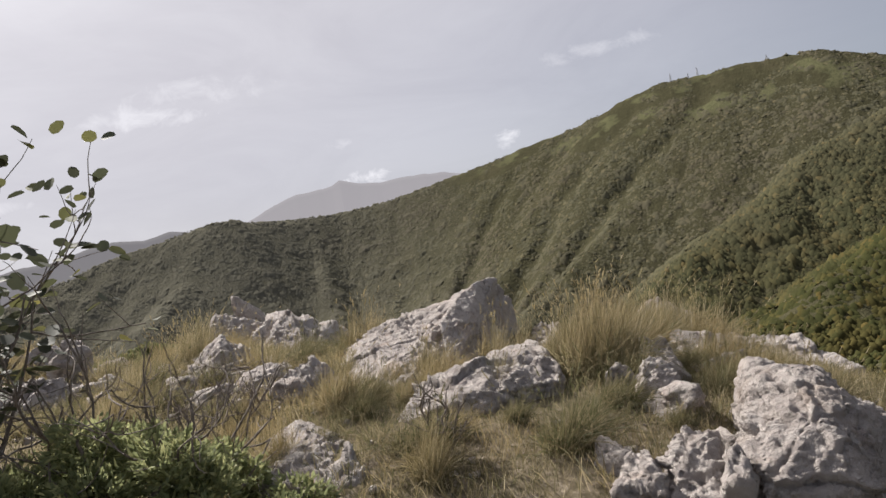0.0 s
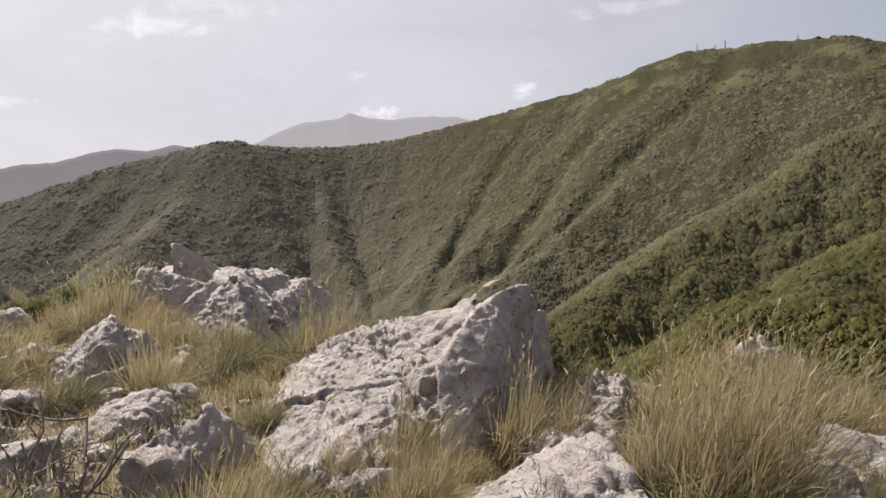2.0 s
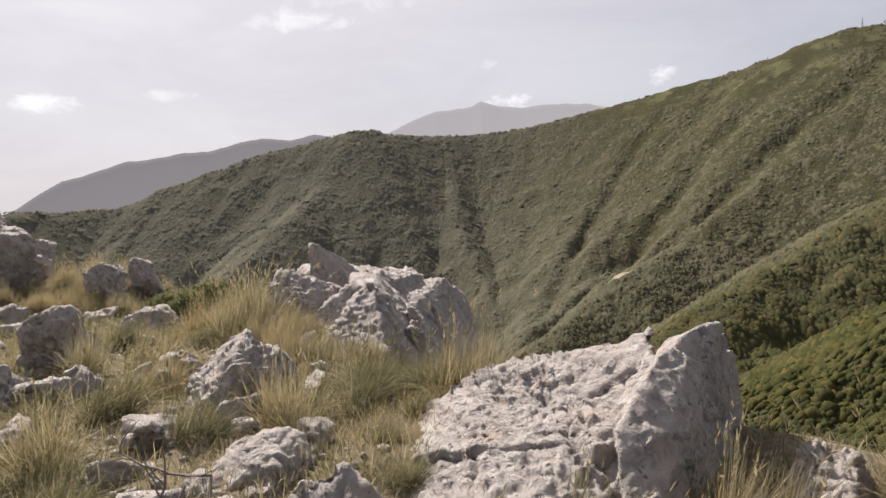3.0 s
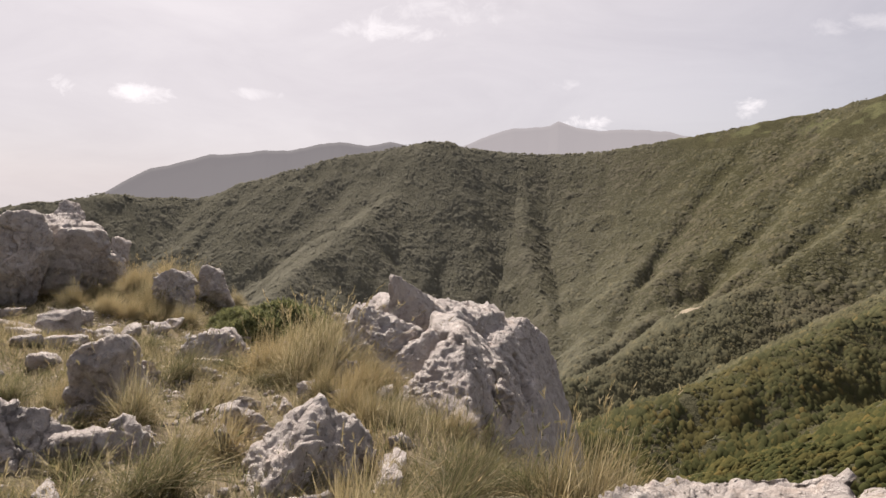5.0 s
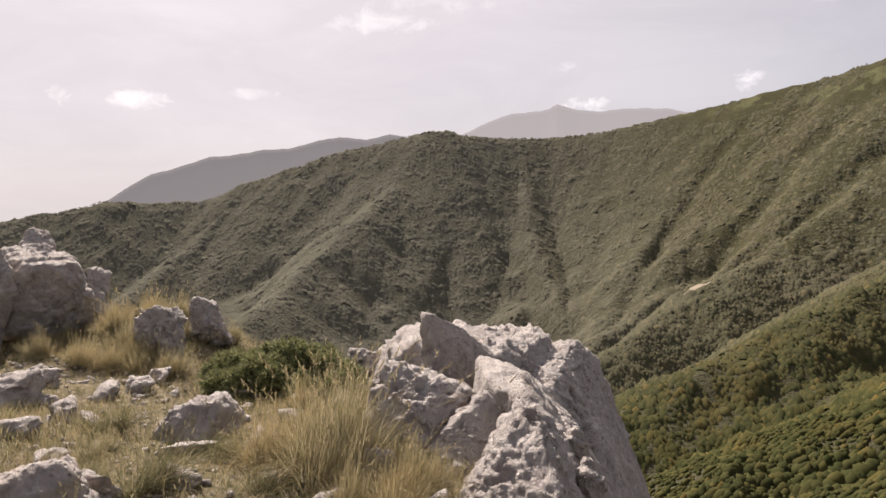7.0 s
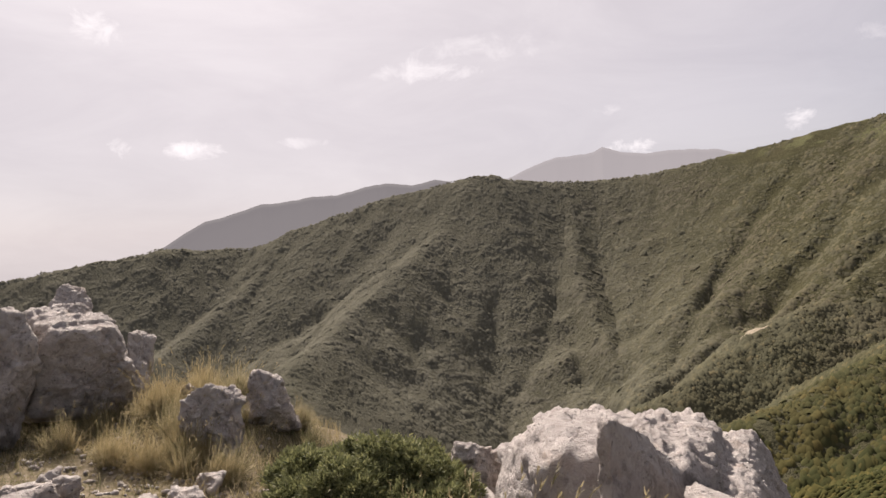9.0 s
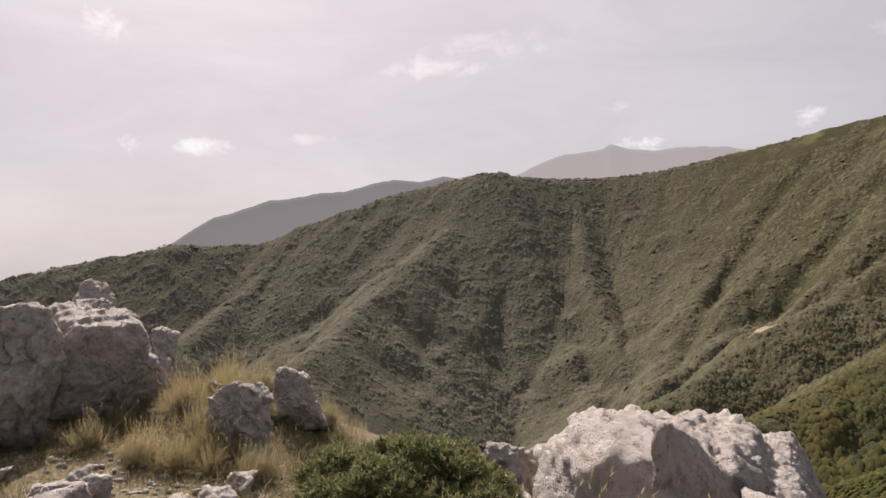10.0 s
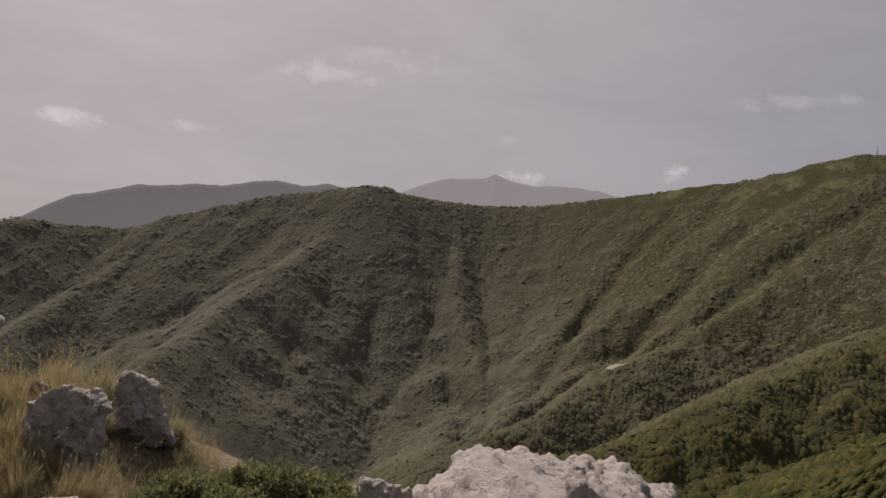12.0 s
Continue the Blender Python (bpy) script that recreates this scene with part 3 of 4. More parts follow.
# the low block in front of it
boulder("low white limestone boulder with a knobbly top in dry grass", [(0.50, 5.20, 0.78), (0.66, 4.85, 0.72), (-0.32, 4.50, 0.70), (-0.50, 4.16, 0.55), (0.15, 4.45, 0.80), (0.60, 4.28, 0.62), (0.1, 4.08, 0.66), (0.63, 4.25, 0.0), (-0.4, 4.02, 0.0), (0.12, 4.0, 0.0), (0.0, 5.3, 0.2)], 6, 2, 0.06, 0.03, rough=1.2)
# the outcrop over the drop
boulder("tall flat-topped limestone outcrop on the brink", [(-4.1, 12.7, 0.84), (-4.36, 12.05, 0.60), (-3.8, 11.15, 0.95), (-3.15, 11.2, 0.88), (-2.68, 13.5, 0.62), (-2.70, 12.6, 0.62), (-2.75, 11.6, 0.72), (-4.3, 13.0, -0.8), (-4.2, 11.2, -0.2), (-2.5, 11.3, -0.4), (-2.2, 13.6, -0.8), (-2.9, 10.6, 0.2)], 6, 3, 0.05, 0.04, chips=10, rough=1.5)
boulder("steep limestone buttress with a dark crack over the drop", [(-2.38, 13.53, 0.54), (-2.18, 14.33, 0.12), (-2.70, 12.75, 0.54), (-2.42, 11.65, 0.38), (-2.30, 12.4, 0.30), (-1.99, 14.9, -0.64), (-1.48, 14.44, -1.64), (-1.75, 11.8, -0.62), (-1.3, 11.2, -1.6), (-2.9, 14.2, 0.2), (-2.8, 14.6, -1.6), (-2.8, 11.6, -1.0), (-3.0, 13.1, 0.52), (-2.85, 12.2, 0.55), (-2.75, 11.5, 0.48)], 7, 32, 0.03, 0.03, chips=8, slit=((-2.31, 12.47, 0.16), (-1.94, 11.93, -0.33), 0.30))
boulder("smooth grey limestone plate in the middle of the outcrop", [(-2.42, 10.0, 1.05), (-2.62, 9.85, 1.0), (-2.85, 10.5, 0.98), (-2.15, 9.35, 0.92), (-2.50, 11.6, 0.48), (-2.85, 11.5, 0.70), (-1.95, 10.35, 0.42), (-1.80, 8.85, 0.32), (-1.65, 9.4, 0.1), (-1.35, 9.7, -1.0), (-1.35, 10.9, -1.2), (-2.8, 9.8, 0.0), (-2.9, 11.2, 0.0), (-1.7, 8.8, -0.2)], 6, 33, 0.03, 0.03, chips=6, round_=110.0)
boulder("pointed limestone fin on the outcrop", [(-3.25, 10.33, 1.40), (-3.13, 11.05, 1.12), (-2.98, 11.55, 0.78), (-3.22, 10.30, 0.70), (-2.85, 11.4, 0.50), (-3.32, 10.40, 1.37), (-3.24, 11.10, 1.10), (-3.33, 10.40, 0.70), (-3.1, 11.65, 0.70)], 6, 4, 0.02, 0.015, chips=2, round_=160.0)
boulder("tilted limestone slab leaning on the outcrop", [(-2.15, 9.03, 1.13), (-2.30, 9.35, 1.06), (-2.46, 8.65, 0.74), (-2.52, 8.35, 0.45), (-1.78, 8.20, 0.60), (-1.75, 8.10, 0.20), (-2.02, 9.3, 0.75), (-1.85, 8.9, 0.0), (-2.62, 8.8, 0.40), (-2.4, 9.6, 0.3)], 6, 5, 0.03, 0.018, chips=5, round_=110.0, rough=1.2)
boulder("narrow limestone slab leaning on the outcrop", [(-2.53, 9.58, 1.03), (-2.63, 9.66, 0.99), (-2.86, 9.15, 0.72), (-2.74, 9.08, 0.62), (-2.42, 9.35, 0.62), (-2.55, 8.98, 0.42), (-2.9, 9.4, 0.4), (-2.3, 9.6, 0.4)], 6, 6, 0.03, 0.03, chips=6)
boulder("broad limestone block at the foot of the fin", [(-3.30, 9.50, 1.18), (-3.42, 9.72, 1.12), (-2.74, 9.64, 0.99), (-3.28, 9.12, 0.85), (-2.95, 9.25, 0.86), (-3.35, 9.0, 0.4), (-2.72, 9.15, 0.4), (-3.55, 9.9, 0.6), (-2.72, 10.05, 0.8), (-3.2, 10.1, 1.0)], 6, 7, 0.035, 0.03, chips=8)
# the big block at the far end of the path
boulder("massive grey limestone block with a shaded face", [(-8.97, 11.65, 1.52), (-8.7, 11.81, 1.54), (-8.63, 12.18, 1.5), (-8.73, 12.44, 0.48), (-9.2, 11.51, 0.66), (-9.84, 11.99, 1.7), (-9.67, 12.37, 1.68), (-9.36, 12.72, 1.57), (-9.03, 12.63, 1.35), (-8.99, 11.54, 1.39), (-8.55, 12.26, 1.06), (-9.4, 13.0, 0.3), (-10.2, 12.2, 0.3)], 6, 8, 0.045, 0.03, chips=10)
boulder("rounded limestone boulder perched on a larger block", [(-9.76, 12.26, 1.69), (-9.84, 12.48, 1.93), (-9.76, 12.57, 1.96), (-9.64, 12.7, 1.88), (-9.45, 12.62, 1.61), (-9.52, 12.24, 1.59), (-10.05, 12.85, 1.55)], 5, 9, 0.05, round_=24.0)
boulder("flat limestone slab under a perched boulder", [(-9.62, 12.2, 1.74), (-9.44, 12.48, 1.73), (-9.35, 12.51, 1.6), (-9.52, 12.08, 1.62), (-9.33, 12.15, 1.55), (-10.01, 12.58, 1.68), (-9.67, 12.83, 1.53)], 5, 40, 0.06)
boulder("small limestone boulder beside a larger block", [(-8.95, 12.58, 1.38), (-9.04, 12.91, 1.38), (-8.93, 13.02, 1.3), (-8.78, 12.75, 1.0), (-8.79, 12.45, 1.08), (-8.81, 12.57, 0.93), (-8.9, 12.9, 0.8), (-8.9, 12.9, 1.2)], 5, 10, 0.06)
boulder("small limestone block wedged beside a larger one", [(-8.76, 12.48, 1.08), (-8.73, 12.65, 1.06), (-8.63, 12.61, 0.85), (-8.63, 12.33, 0.86), (-8.56, 12.4, 0.79), (-8.6, 12.5, 0.6), (-8.8, 12.4, 0.6)], 5, 41, 0.06)
boulder("upright limestone boulder among dry grass", [(-7.14, 11.75, 1.08), (-7.3, 11.6, 0.95), (-6.75, 11.75, 0.40), (-7.2, 11.5, 0.4), (-6.85, 11.95, 0.85), (-7.3, 12.0, 0.4), (-7.0, 12.1, 0.95)], 6, 11, 0.08)
boulder("rounded grey limestone boulder above the drop", [(-7.15, 12.5, 1.06), (-6.85, 12.55, 0.98), (-6.68, 12.6, 0.45), (-7.3, 12.3, 0.45), (-6.75, 12.3, 0.75), (-7.3, 12.8, 0.9), (-6.9, 13.0, 0.4), (-7.4, 12.9, 0.4)], 6, 12, 0.08)
# blocks along the path
boulder("dark grey limestone boulder with a pitted shaded face", [(-4.26, 7.15, 1.08), (-4.16, 7.19, 1.14), (-4.1, 7.31, 1.17), (-4.07, 7.41, 1.18), (-4.0, 7.47, 1.11), (-4.02, 7.58, 0.92), (-4.38, 7.25, 0.67), (-4.19, 7.37, 0.67), (-4.07, 7.67, 0.67), (-4.2, 7.14, 0.96), (-4.03, 7.24, 1.03), (-4.51, 7.54, 1.03), (-4.36, 7.82, 1.02), (-4.3, 7.87, 0.87), (-4.7, 7.9, 0.3), (-4.2, 8.0, 0.3), (-4.45, 7.4, 0.3), (-4.1, 7.6, 0.3)], 6, 13, 0.05, 0.03, chips=8)
boulder("limestone boulder with a sharp eroded edge", [(-2.45, 7.1, 1.04), (-2.25, 7.3, 0.85), (-2.1, 7.4, 0.45), (-2.55, 6.35, 0.55), (-2.3, 6.6, 0.93), (-2.7, 6.9, 0.8), (-2.75, 6.7, 0.4), (-2.2, 6.5, 0.4), (-2.6, 7.4, 0.5)], 6, 14, 0.08)
boulder("weathered limestone block half buried in grass", [(-1.64, 5.95, 0.85), (-1.50, 6.0, 0.70), (-1.95, 5.45, 0.72), (-1.55, 5.5, 0.70), (-1.9, 5.3, 0.4), (-1.4, 5.6, 0.4), (-1.4, 6.1, 0.4), (-2.05, 5.8, 0.4), (-1.9, 5.9, 0.75)], 6, 15, 0.07)
boulder("smooth white limestone block half buried in grass", [(-1.15, 5.4, 0.90), (-1.0, 5.4, 0.75), (-1.42, 5.1, 0.82), (-1.2, 4.95, 0.7), (-1.4, 4.9, 0.3), (-0.95, 5.1, 0.3), (-0.95, 5.5, 0.3), (-1.4, 5.5, 0.4)], 5, 16, 0.07)
boulder("flat pale limestone slab in low shrubs", [(-1.06, 3.28, 0.57), (-1.17, 3.93, 0.63), (-1.06, 4.27, 0.67), (-0.79, 4.02, 0.59), (-0.71, 3.73, 0.54), (-0.72, 3.32, 0.47), (-0.95, 3.58, 0.63), (-1.2, 3.3, 0.1), (-0.75, 3.3, 0.1), (-1.2, 4.4, 0.1), (-0.7, 4.2, 0.1)], 6, 17, 0.03, 0.03, chips=8, rough=0.8)
boulder("small pale limestone boulder in dry grass", [(-0.66, 3.6, 0.66), (-0.78, 3.45, 0.52), (-0.55, 3.4, 0.5), (-0.8, 3.2, 0.1), (-0.5, 3.3, 0.1), (-0.6, 3.8, 0.1), (-0.7, 3.3, 0.45)], 5, 18, 0.08)
boulder("large white limestone boulder with dark cracks", [(1.46, 3.62, 0.7), (1.52, 3.26, 0.71), (1.74, 3.38, 0.69), (1.77, 3.02, 0.56), (1.47, 2.61, 0.36), (1.03, 2.66, 0.39), (1.16, 2.98, 0.54), (1.43, 2.86, 0.64), (1.9, 3.06, 0.41), (2.2, 3.4, -0.3), (1.2, 2.9, -0.2), (2.4, 4.3, -0.3), (1.4, 3.9, -0.1)], 7, 19, 0.05, 0.05, chips=12, rough=1.3)
boulder("broken white limestone block among grass", [(0.97, 3.16, 0.58), (1.08, 3.12, 0.53), (0.84, 2.98, 0.51), (0.95, 2.79, 0.46), (0.74, 2.8, 0.38), (0.93, 2.69, 0.39), (0.75, 3.0, -0.1), (1.15, 3.0, -0.1), (0.8, 3.5, 0.0), (1.2, 3.5, 0.0)], 6, 20, 0.07, rough=1.3)
boulder("pale jagged limestone block in rough grass", [(0.68, 3.02, 0.52), (0.77, 3.06, 0.53), (0.55, 2.85, 0.43), (0.72, 2.76, 0.41), (0.72, 2.86, 0.47), (0.5, 3.0, 0.0), (0.8, 2.9, 0.0), (0.6, 3.4, 0.0)], 6, 34, 0.07, rough=1.2)
boulder("small white limestone spike in rough grass", [(1.03, 2.82, 0.55), (1.09, 2.85, 0.56), (0.92, 2.64, 0.49), (1.01, 2.61, 0.46), (0.95, 2.8, 0.0), (1.15, 2.8, 0.0), (1.0, 3.1, 0.0), (1.2, 3.1, 0.0)], 5, 42, 0.07)
boulder("rough upright limestone block in rough grass", [(1.12, 4.25, 0.70), (1.25, 4.3, 0.66), (1.02, 4.05, 0.5), (1.3, 4.05, 0.5), (0.98, 3.98, 0.2), (1.35, 4.0, 0.2), (1.1, 4.5, 0.2), (1.3, 4.5, 0.2)], 6, 35, 0.07)
boulder("knobbly limestone block at the back of rough grass", [(1.30, 4.95, 0.72), (1.45, 4.9, 0.66), (1.2, 4.75, 0.55), (1.5, 4.7, 0.5), (1.2, 4.6, 0.2), (1.55, 4.6, 0.2), (1.3, 5.2, 0.2), (1.5, 5.1, 0.3)], 5, 36, 0.08)
boulder("white limestone ledge in dry grass above the drop", [(1.75, 5.6, 0.62), (2.1, 5.35, 0.55), (2.35, 5.1, 0.42), (1.7, 5.35, 0.45), (2.2, 4.95, 0.3), (1.7, 5.7, 0.0), (2.4, 5.0, -0.2), (2.5, 5.4, -0.2)], 6, 37, 0.08)

for lx, ly, lz, wide in ((-2.05, 9.05, 0.62, 0.20), (-1.86, 9.35, 0.50, 0.24), (-2.22, 9.75, 0.78, 0.16), (-1.98, 9.75, 0.60, 0.18)):
    boulder("broken piece of limestone lodged on the outcrop", [(lx - wide * 0.6, ly, lz + wide * 0.2), (lx, ly - wide * 0.5, lz + wide * 0.5), (lx + wide * 0.6, ly + 0.05, lz), (lx, ly + wide * 0.5, lz + wide * 0.6), (lx - wide * 0.3, ly, lz - wide), (lx + wide * 0.4, ly, lz - wide), (lx, ly + wide * 0.5, lz - wide)], 5, int(lx * -100), 0.10, 0.02, category="rock", group="broken pieces on the outcrop")
boulder("broken limestone block at the brink beside the outcrop", [(-4.84, 12.25, 0.56), (-4.58, 12.34, 0.56), (-4.98, 12.2, 0.24), (-4.5, 12.1, 0.3), (-4.45, 12.5, 0.4), (-5.05, 12.3, -0.3), (-4.4, 12.0, -0.3), (-4.7, 12.8, -0.3), (-4.9, 12.5, 0.45)], 6, 21, 0.06)
boulder("jagged limestone block beside a massive one", [(-9.23, 11.31, 1.76), (-9.12, 11.45, 1.74), (-8.89, 11.43, 1.42), (-9.07, 11.52, 0.89), (-9.03, 11.07, 0.89), (-9.41, 11.05, 1.74), (-9.28, 10.88, 0.92), (-9.65, 11.74, 1.74), (-9.3, 11.4, 0.3), (-9.8, 11.0, 0.3)], 6, 22, 0.07)
boulder("knobbly limestone block with lichen in dry grass", [(2.1, 7.05, 0.72), (1.85, 7.0, 0.62), (2.45, 7.1, 0.50), (2.2, 6.75, 0.3), (1.8, 6.8, 0.2), (2.5, 6.9, 0.1), (2.1, 7.4, 0.2)], 5, 24, 0.10)
boulder("low limestone block with grey lichen beside a great boulder", [(0.8, 6.15, 0.78), (0.89, 6.07, 0.75), (0.65, 6.09, 0.7), (0.56, 5.85, 0.57), (0.81, 5.78, 0.6), (0.75, 6.5, 0.2), (1.1, 6.4, 0.2), (0.7, 5.9, 0.2), (1.15, 5.9, 0.2)], 6, 25, 0.08, 0.05, rough=1.4)
boulder("flat broken limestone at the foot of a great boulder", [(0.23, 5.62, 0.63), (0.49, 5.84, 0.61), (0.67, 5.74, 0.62), (0.53, 5.56, 0.62), (0.71, 5.45, 0.6), (0.17, 5.42, 0.53), (0.54, 5.23, 0.63), (0.41, 5.32, 0.65), (0.5, 6.0, 0.2), (0.95, 6.0, 0.2), (0.3, 5.3, 0.2)], 6, 39, 0.08, 0.05, rough=1.4)
boulder("long flat limestone ledge along the brink", [(2.3, 6.6, 0.40), (2.9, 5.9, 0.30), (3.1, 5.2, 0.16), (2.75, 5.1, 0.15), (2.1, 6.3, 0.3), (2.6, 5.7, 0.3), (2.2, 6.4, -0.2), (3.0, 5.2, -0.4), (2.7, 5.0, -0.3), (3.2, 5.8, -0.3)], 6, 26, 0.08)
boulder("upright limestone block among dry grass", [(1.5, 5.35, 0.62), (1.7, 5.2, 0.5), (1.45, 5.0, 0.42), (1.75, 4.85, 0.3), (1.4, 4.8, 0.1), (1.8, 5.0, 0.0), (1.6, 5.5, 0.1)], 5, 27, 0.08)
boulder("flat limestone slab lying beside the path", [(-4.75, 9.75, 0.80), (-5.0, 9.4, 0.72), (-4.65, 9.5, 0.76), (-5.15, 9.6, 0.66), (-4.6, 9.9, 0.5), (-5.2, 9.3, 0.45), (-4.7, 9.3, 0.45), (-5.1, 9.9, 0.45)], 5, 28, 0.06)
boulder("wide broken limestone block in the grass", [(-4.35, 6.45, 0.92), (-3.95, 6.55, 0.98), (-3.65, 6.65, 0.80), (-4.4, 6.2, 0.6), (-3.7, 6.3, 0.6), (-4.4, 6.7, 0.5), (-3.6, 6.8, 0.5), (-4.0, 6.2, 0.7)], 6, 29, 0.11)
boulder("split limestone block beside a larger one", [(-3.55, 6.85, 0.88), (-3.35, 6.8, 0.8), (-3.7, 6.65, 0.6), (-3.3, 6.6, 0.55), (-3.7, 7.0, 0.5), (-3.3, 7.0, 0.5)], 5, 30, 0.10)


# smaller stones: place, length, height
def stone_shapes():
    rng = np.random.default_rng(5)
    out = []
    for k in range(9):
        c = rng.uniform(-1, 1, (11, 3)) * (0.5, 0.36, 0.5)
        c[:, 2] = np.clip(c[:, 2] + 0.3, -0.35, 0.62)
        p, f = rock_points([tuple(q) for q in c], 4, 60 + k, 0.10, 0.02)
        p = p - (p.max(0) + p.min(0)) / 2 * (1, 1, 0)
        p = p / (np.ptp(p[:, 0]), np.ptp(p[:, 0]), p[:, 2].max())
        out.append(mesh_from("stone", p, f, STONE))
    return out


STONES = stone_shapes()
rng = np.random.default_rng(11)


def ground_at(x, y):
    return float(land(np.array([float(x)]), np.array([float(y)]))[0])


def stone(x, y, length, high, label, group):
    ob = new("stone", STONES[int(rng.integers(len(STONES)))])
    ob.location = (x, y, ground_at(x, y) - 0.02 - 0.25 * high)
    ob.rotation_euler = (rng.uniform(-0.15, 0.15), rng.uniform(-0.15, 0.15), rng.uniform(0, 6.28))
    ob.scale = (length, length * rng.uniform(0.7, 1.0), high)
    return tagged(ob, label, "stone", group)


BESIDE_PATH = [(-7.07, 9.35, 0.59, 0.20), (-6.24, 8.62, 0.34, 0.14), (-5.97, 8.82, 0.42, 0.16), (-7.03, 9.79, 0.55, 0.31), (-4.67, 9.06, 0.46, 0.14), (-4.12, 9.43, 0.56, 0.20), (-4.21, 8.37, 0.35, 0.12),
               (-3.27, 7.45, 0.46, 0.24), (-3.43, 7.92, 0.24, 0.11), (-3.11, 7.96, 0.20, 0.13), (-2.79, 8.25, 0.15, 0.11), (-3.13, 8.84, 0.34, 0.26), (-4.2, 7.15, 0.36, 0.12), (-4.08, 6.95, 0.26, 0.15),
               (-2.95, 7.42, 0.15, 0.13), (-5.67, 8.3, 0.38, 0.16), (-2.35, 5.69, 0.20, 0.08), (-2.43, 5.49, 0.22, 0.08), (-3.07, 7.1, 0.34, 0.2), (-5.51, 11.0, 0.4, 0.2)]
FURTHER_ON = [(-7.28, 10.35, 0.28, 0.21), (-6.5, 10.73, 0.32, 0.20), (-6.11, 9.46, 0.35, 0.25), (-4.44, 11.7, 0.42, 0.25), (-4.1, 10.6, 0.40, 0.26), (-7.36, 10.1, 0.38, 0.24), (-7.3, 9.9, 0.22, 0.26),
              (-7.42, 9.6, 0.45, 0.2), (-6.6, 10.4, 0.4, 0.17), (-7.9, 12.4, 0.25, 0.3), (-8.3, 10.2, 0.5, 0.2), (-3.9, 11.1, 0.4, 0.3)]
AT_THE_START = [(1.11, 3.85, 0.42, 0.22), (0.68, 3.3, 0.36, 0.18), (1.15, 3.35, 0.3, 0.16), (-2.45, 6.02, 0.33, 0.2), (-1.93, 5.2, 0.34, 0.17), (-3.32, 7.6, 0.42, 0.2), (1.35, 4.62, 0.45, 0.24),
                (1.55, 5.2, 0.24, 0.17), (-2.32, 5.57, 0.24, 0.14), (1.9, 4.9, 0.3, 0.2), (2.0, 5.4, 0.34, 0.2), (-1.6, 4.95, 0.2, 0.14), (0.95, 4.35, 0.2, 0.2)]
for rows in (BESIDE_PATH, FURTHER_ON, AT_THE_START):
    for x, y, length, high in rows:
        stone(x, y, length, high + 0.03, "weathered grey-white limestone stone in dry grass", "stones beside the path")

TRAIL = [(-1.9, 5.1), (-2.5, 5.9), (-3.6, 7.6), (-4.6, 9.0), (-5.8, 10.2), (-7.6, 11.0), (-9.0, 11.0)]


def off_trail(x, y):
    best = np.full_like(x, 99.0)
    for (ax, ay), (bx, by) in zip(TRAIL, TRAIL[1:]):
        u = np.clip(((x - ax) * (bx - ax) + (y - ay) * (by - ay)) / ((bx - ax) ** 2 + (by - ay) ** 2), 0, 1)
        best = np.minimum(best, np.hypot(x - ax - u * (bx - ax), y - ay - u * (by - ay)))
    return best


for k in range(60):  # broken rock lying along both sides of the path
    while True:
        x, y = rng.uniform(-8.6, -1.5), rng.uniform(4.6, 11.2)
        d = off_trail(np.array([x]), np.array([y]))[0]
        if 0.3 < d < 1.5:
            break
    length = rng.uniform(0.14, 0.42)
    stone(x, y, length, length * rng.uniform(0.35, 0.6) + 0.03, "broken grey-white limestone beside the path", "broken rock beside the path")

for k in range(120):
    while True:
        x, y = rng.uniform(-9.0, 2.2), rng.uniform(2.6, 12.2)
        d = off_trail(np.array([x]), np.array([y]))[0]
        if rng.random() < math.exp(-d / 0.7) * 0.9 + 0.06 and ground_at(x, y) > 0.15:
            break
    length = 0.05 + 0.14 * rng.random() ** 2
    stone(x, y, length, length * rng.uniform(0.35, 0.6) + 0.02, "small pale limestone stone on the path", "loose stones on the path")

# ---- plants ----
def blades(base, tip, width, droop, seed=0, short=False):
    """Thin tapering blades from base to tip (n x 3), that bend down towards the end."""
    r = np.random.default_rng(seed)
    n = len(base)
    way = tip - base
    side = np.cross(way, r.normal(size=(n, 3)))
    side = side / (np.linalg.norm(side, axis=1)[:, None] + 1e-9) * (np.asarray(width) / 2)[:, None]
    out = []
    if short:
        mid = base + way * 0.55
        mid[:, 2] += droop * 0.4
        verts = np.stack([base - side, base + side, mid - side * 0.8, mid + side * 0.8, tip], 1).reshape(-1, 3)
        pat = np.array([[0, 1, 3], [0, 3, 2], [2, 3, 4]])
        return verts, (np.arange(n)[:, None, None] * 5 + pat[None]).reshape(-1, 3)
    for s, wd in ((0.0, 1.0), (0.45, 0.85), (0.8, 0.5)):
        mid = base + way * s
        mid[:, 2] += droop * (s - s * s) * 1.6
        out += [mid - side * wd, mid + side * wd]
    out.append(tip)
    verts = np.stack(out, 1).reshape(-1, 3)
    pat = np.array([[0, 1, 3], [0, 3, 2], [2, 3, 5], [2, 5, 4], [4, 5, 6]])
    faces = (np.arange(n)[:, None, None] * 7 + pat[None]).reshape(-1, 3)
    return verts, faces


